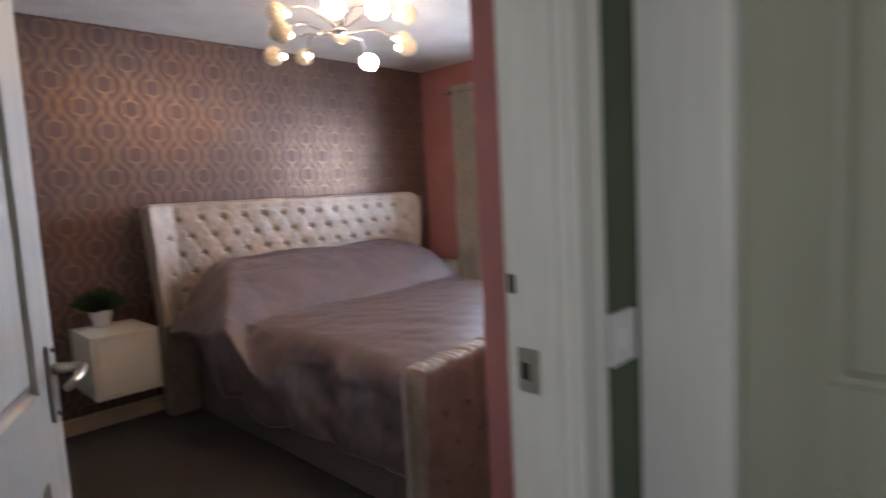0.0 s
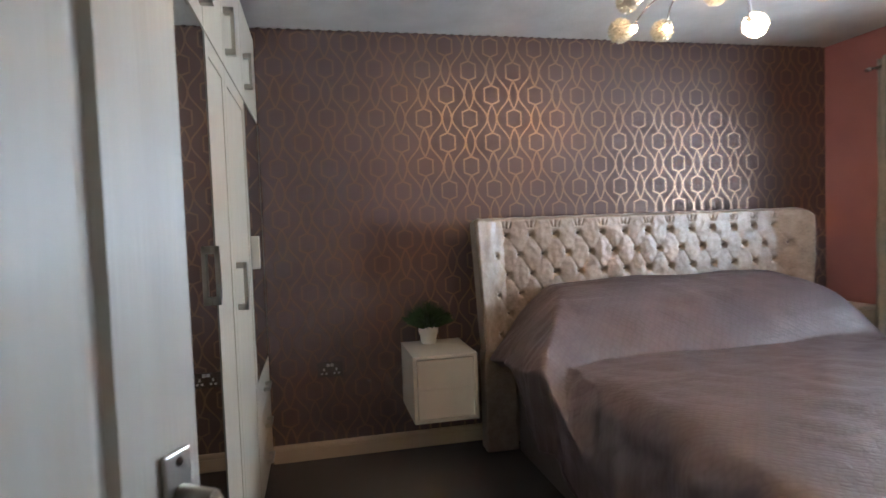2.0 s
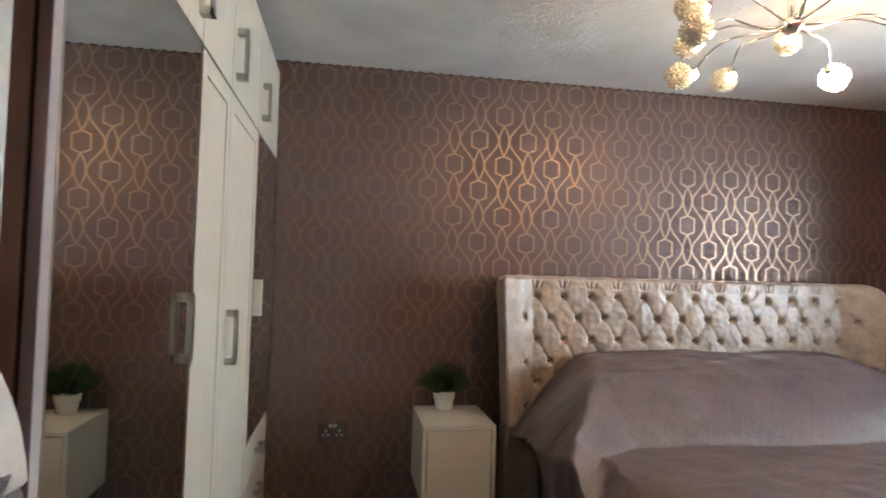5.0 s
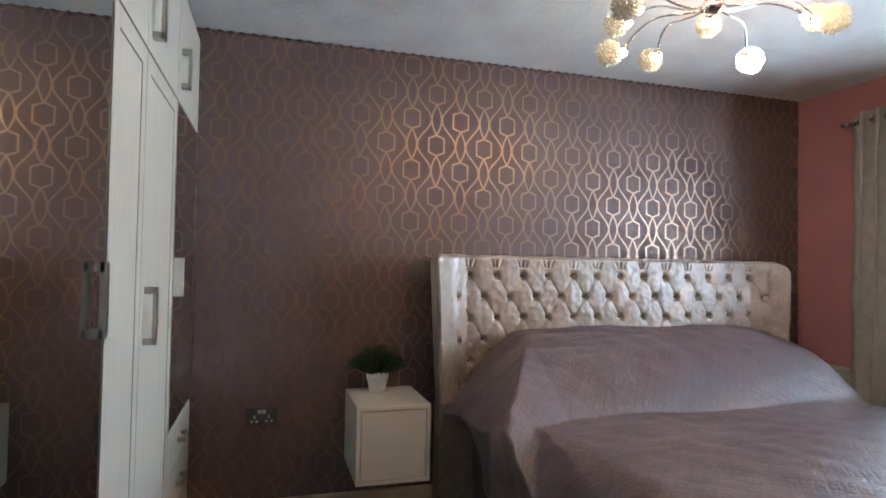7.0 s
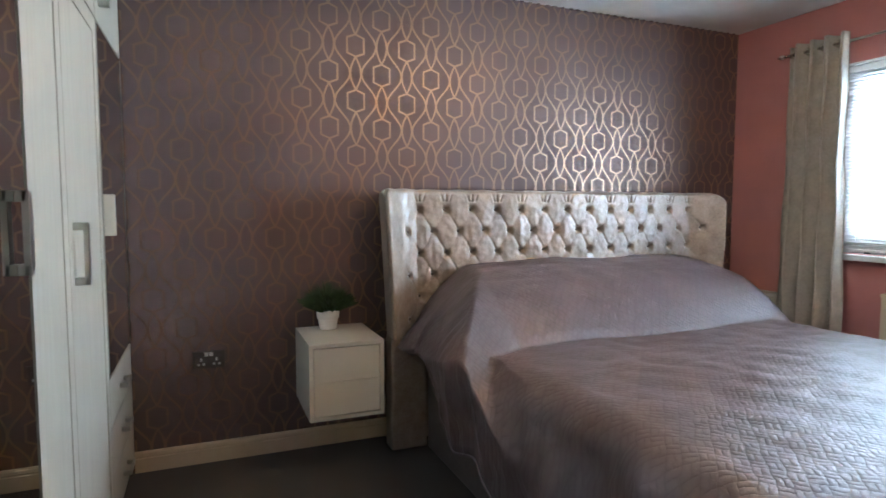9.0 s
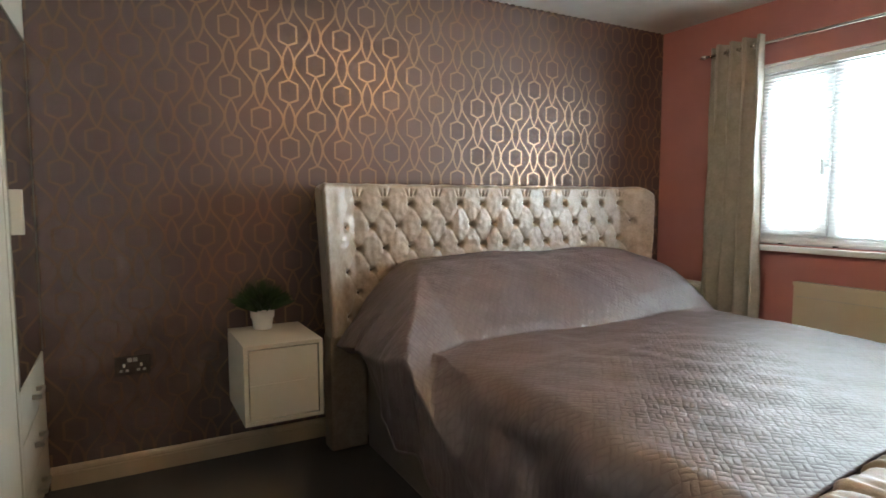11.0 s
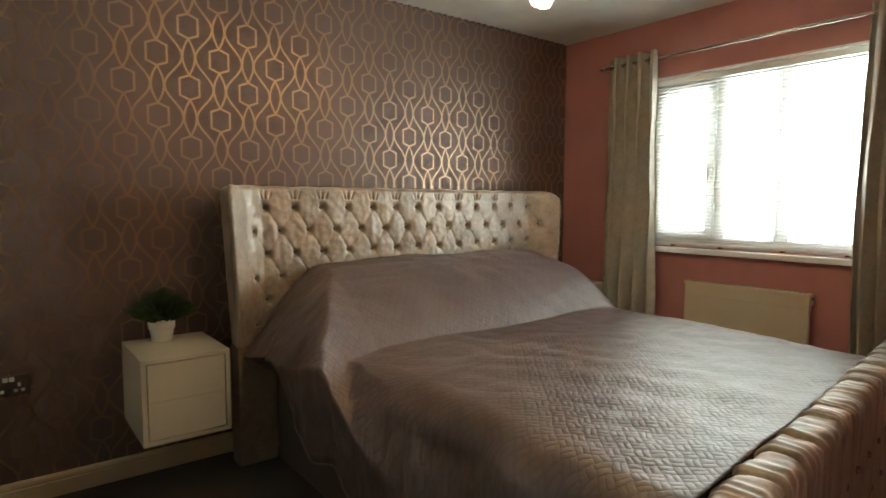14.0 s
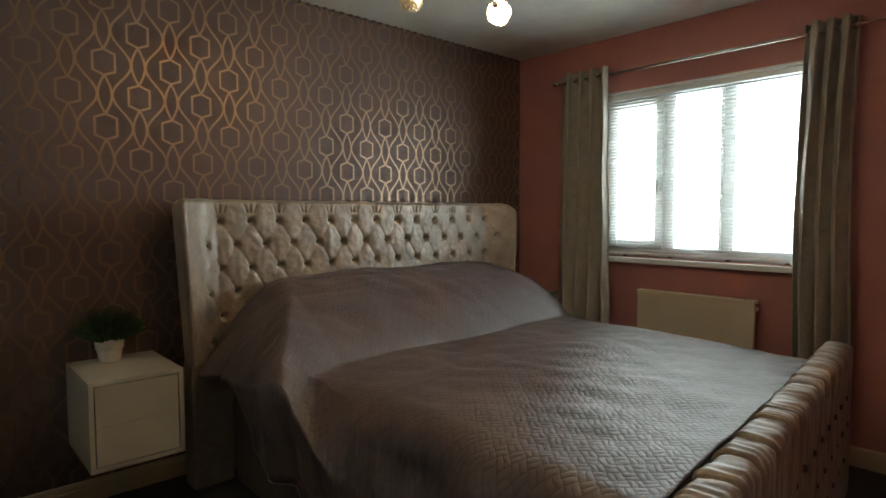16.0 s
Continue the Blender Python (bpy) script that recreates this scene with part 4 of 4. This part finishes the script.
# ---- bedside tables ----
def bedside_table(at, label):
    """A wall-hung cube with two inset drawer fronts; at: middle of its back, at the bottom."""
    w, d, h, t = 0.348, 0.425, 0.356, 0.018
    x, y, z = at
    ob = thing("bedside_table", at, label, "bedside table", "bedside tables")
    a, b = x - w / 2, x + w / 2
    part("bottom_panel", box(a, b, y - d, y - 0.002, z, z + t, 0.0015), M_WHITE, ob)
    part("top_panel", box(a, b, y - d, y - 0.002, z + h - t, z + h, 0.0015), M_WHITE, ob)
    for p in (a, b - t):
        part("side_panel", box(p, p + t, y - d, y - 0.002, z + t, z + h - t), M_WHITE, ob)
    part("back_panel", box(a + t, b - t, y - 0.012, y - 0.004, z + t, z + h - t), M_WHITE, ob)
    mid = z + h / 2
    for c, e in ((z + t + 0.0045, mid - 0.0008), (mid + 0.0008, z + h - t - 0.0045)):
        part("drawer", boxes((a + t + 0.0045, b - t - 0.0045, y - d + 0.002, y - d + 0.019, c, e), (a + t + 0.01, b - t - 0.01, y - d + 0.019, y - 0.03, c + 0.01, e - 0.03)), M_WHITE, ob)
    return ob


bedside_table((0.925, 0.0, 0.28), "white wall-hung bedside cube carrying a potted plant")
bedside_table((3.545, 0.0, 0.36), "white wall-hung bedside cube between bed and curtain")

# ---- potted plant ----
PX, PY, PZ = 0.902, -0.09, 0.636
plant = thing("potted_plant", (PX, PY, PZ), "bushy green grass plant in a white ceramic pot", "plant")
part("pot", lathe(PX, PY, ((0.039, PZ), (0.044, PZ + 0.003), (0.05, PZ + 0.052), (0.0505, PZ + 0.056), (0.056, PZ + 0.058), (0.058, PZ + 0.1), (0.056, PZ + 0.102), (0.053, PZ + 0.099), (0.051, PZ + 0.084)), 40), M_POT, plant, "white ceramic pot with a raised collar", smooth=True)
part("soil", lathe(PX, PY, ((0.047, PZ + 0.079), (0.046, PZ + 0.084)), 24), M_SOIL, plant)
leaf = bmesh.new()
rng = random.Random(5)
for k in range(800):
    a = rng.uniform(0, 2 * math.pi)
    out = rng.uniform(0.0, 1.0) ** 0.7
    r0 = 0.04 * out
    reach = 0.106 * out + rng.uniform(-0.012, 0.026)
    top = 0.172 * (1 - 0.62 * out ** 1.6) * rng.uniform(0.72, 1.08)
    base = Vector((PX + r0 * math.cos(a), PY + r0 * math.sin(a), PZ + 0.083))
    tip = base + Vector((reach * math.cos(a + rng.uniform(-0.4, 0.4)), reach * math.sin(a + rng.uniform(-0.4, 0.4)), top))
    mid = (base + tip) / 2 + Vector((0, 0, 0.022 * out))
    side = Vector((-math.sin(a), math.cos(a), 0)) * rng.uniform(0.0016, 0.003)
    v = [leaf.verts.new(p) for p in (base - side * 0.6, base + side * 0.6, mid + side, tip, mid - side)]
    leaf.faces.new(v)
part("leaves", leaf, M_LEAF, plant, "dense dark green blades")


# ---- twin socket ----
sock = thing("twin_socket", (0.335, 0.0, 0.468), "black nickel twin wall socket with white inserts", "socket")
part("socket_plate", box(0.262, 0.408, -0.008, -0.0005, 0.468, 0.554, 0.003), M_BRONZE, sock)
for cx in (0.3, 0.37):
    ins = part("insert", box(cx - 0.0235, cx + 0.0235, -0.0105, -0.0075, 0.476, 0.526, 0.002), M_BRONZE, sock)
    part("pin_holes", boxes((cx - 0.005, cx + 0.005, -0.0118, -0.0104, 0.505, 0.521), (cx - 0.018, cx - 0.006, -0.0118, -0.0104, 0.484, 0.496), (cx + 0.006, cx + 0.018, -0.0118, -0.0104, 0.484, 0.496)), M_PLASTIC, ins, "white lined pin holes")
for cx in (0.324, 0.346):
    part("rocker", box(cx - 0.009, cx + 0.009, -0.014, -0.0075, 0.529, 0.547, 0.0015), M_PLASTIC, sock, "white switch rocker")


# ---- robe behind the door ----
leaf_dir = Vector((0.333, 0.69, 0)).normalized()
leaf_back = Vector((-leaf_dir.y, leaf_dir.x, 0))
robe = thing("dressing_gown", (-0.02, -2.8, 0.9), "cream fleece dressing gown with grey fur hanging behind the door", "dressing gown")


def robe_fn(u, v, z_hi, z_lo, puff):
    a = 2 * math.pi * u
    z = z_hi + (z_lo - z_hi) * v
    drop = smooth01((1.62 - z) / 0.5)
    round_off = 1.0 - 0.6 * smooth01((1.12 - z) / 0.1)
    ra_ = (0.05 + 0.125 * drop) * round_off + puff
    rb_ = (0.035 + 0.05 * drop) * round_off + puff
    ripple = 1 + 0.1 * math.sin(5 * a + 4 * v) + 0.06 * noise.noise(Vector((math.cos(a) * 2, math.sin(a) * 2, z * 6)))
    c = HINGE + leaf_dir * (0.62 + 0.075 * drop) + leaf_back * (0.045 + 0.09 * (0.45 + 0.55 * drop))
    p = c + leaf_dir * (ra_ * math.cos(a) * ripple) + leaf_back * (rb_ * math.sin(a) * ripple)
    return (p.x, p.y, z)


def robe_bm(z_hi, z_lo, puff, nv):
    bm = sheet(64, nv, lambda u, v: robe_fn(u, v, z_hi, z_lo, puff), close=False)
    bmesh.ops.remove_doubles(bm, verts=bm.verts, dist=1e-5)
    bmesh.ops.holes_fill(bm, edges=[e for e in bm.edges if e.is_boundary], sides=80)
    bmesh.ops.recalc_face_normals(bm, faces=bm.faces)
    return bm


part("gown", robe_bm(1.7, 1.165, 0.0, 40), M_ROBE, robe, smooth=True)
part("fur_hem", robe_bm(1.18, 1.02, 0.006, 18), M_FUR, robe, "grey mottled fur trim", smooth=True)
part("hook", tube([HINGE + leaf_dir * 0.62 + leaf_back * d + Vector((0, 0, z)) for d, z in ((0.037, 1.72), (0.07, 1.71), (0.085, 1.74))], 0.006, 8), M_STEEL, robe, "steel door hook")


# ---- ceiling light ----
HUB = Vector((1.785, -1.45, 2.195))
lamp = thing("ceiling_light", (HUB.x, HUB.y, TOP), "chrome ceiling light with curved arms and beaded glass globes", "ceiling light")
part("ceiling_plate", lathe(HUB.x, HUB.y, ((0.06, TOP - 0.001), (0.062, TOP - 0.02), (0.02, TOP - 0.03), (0.012, HUB.z + 0.02), (0.035, HUB.z + 0.015), (0.04, HUB.z - 0.012), (0.015, HUB.z - 0.025)), 28), M_CHROME, lamp, smooth=True)
GLOBES = (((2.105, -1.28, 2.10), 2), ((1.515, -1.235, 2.07), 1), ((1.385, -1.54, 2.1), 1), ((1.81, -1.07, 2.135), 1), ((2.06, -1.665, 2.1), 1), ((1.545, -1.735, 2.19), 2), ((1.715, -1.84, 2.19), 2), ((2.2, -1.48, 2.2), 1), ((1.6, -1.15, 2.22), 1), ((1.44, -1.42, 2.23), 1), ((1.96, -1.78, 2.22), 1), ((1.98, -1.2, 2.25), 1))


def globe_mesh(name, material, seed):
    """A globe of short glass rods, fuzzy in outline."""
    bm = bmesh.new()
    bmesh.ops.create_icosphere(bm, subdivisions=3, radius=0.042)
    rnd = random.Random(seed)
    for f in list(bm.faces)[::1]:
        if rnd.random() < 0.75:
            c = f.calc_center_median()
            tip = bm.verts.new(c * (1.0 + rnd.uniform(0.1, 0.3)))
            v = list(f.verts)
            bm.faces.remove(f)
            for k in range(3):
                bm.faces.new((v[k], v[(k + 1) % 3], tip))
    me = bpy.data.meshes.new(name)
    bm.to_mesh(me)
    bm.free()
    me.materials.append(material)
    return me


FUZZ, LIT = globe_mesh("globe", M_FUZZ, 3), globe_mesh("globe_lit", M_LIT, 4)
core_bm = bmesh.new()
bmesh.ops.create_uvsphere(core_bm, u_segments=12, v_segments=8, radius=0.017)
CORE = bpy.data.meshes.new("bulb")
core_bm.to_mesh(CORE)
core_bm.free()
CORE.materials.append(M_GLOW)
for k, (g, lit) in enumerate(GLOBES):
    g = Vector(g)
    flat = Vector((g.x - HUB.x, g.y - HUB.y, 0))
    swirl = Vector((-flat.y, flat.x, 0)) * (0.35 if k % 2 else -0.3)
    inner = g - flat.normalized() * 0.05 + Vector((0, 0, 0.012))
    pts = []
    for q in np.linspace(0, 1, 14):
        p = HUB.lerp(inner, q) + swirl * (q * (1 - q)) * 1.2 + Vector((0, 0, 0.03 * math.sin(math.pi * q) - 0.018 * math.sin(2 * math.pi * q)))
        pts.append(p)
    arm = part("arm", tube(pts, 0.0042, 8), M_CHROME, lamp, smooth=True)
    part("lamp_holder", tube([inner - flat.normalized() * 0.018, inner, inner + flat.normalized() * 0.016], 0.012, 10), M_CHROME, arm, smooth=True)
    repeat("globe", LIT if lit == 2 else FUZZ, arm, g, Euler((k, 0.5 * k, 0.3 * k)))
    if lit != 2:
        tip = inner + flat.normalized() * 0.002 + Vector((0, 0, -0.014))
        repeat("bulb", CORE, arm, tip)
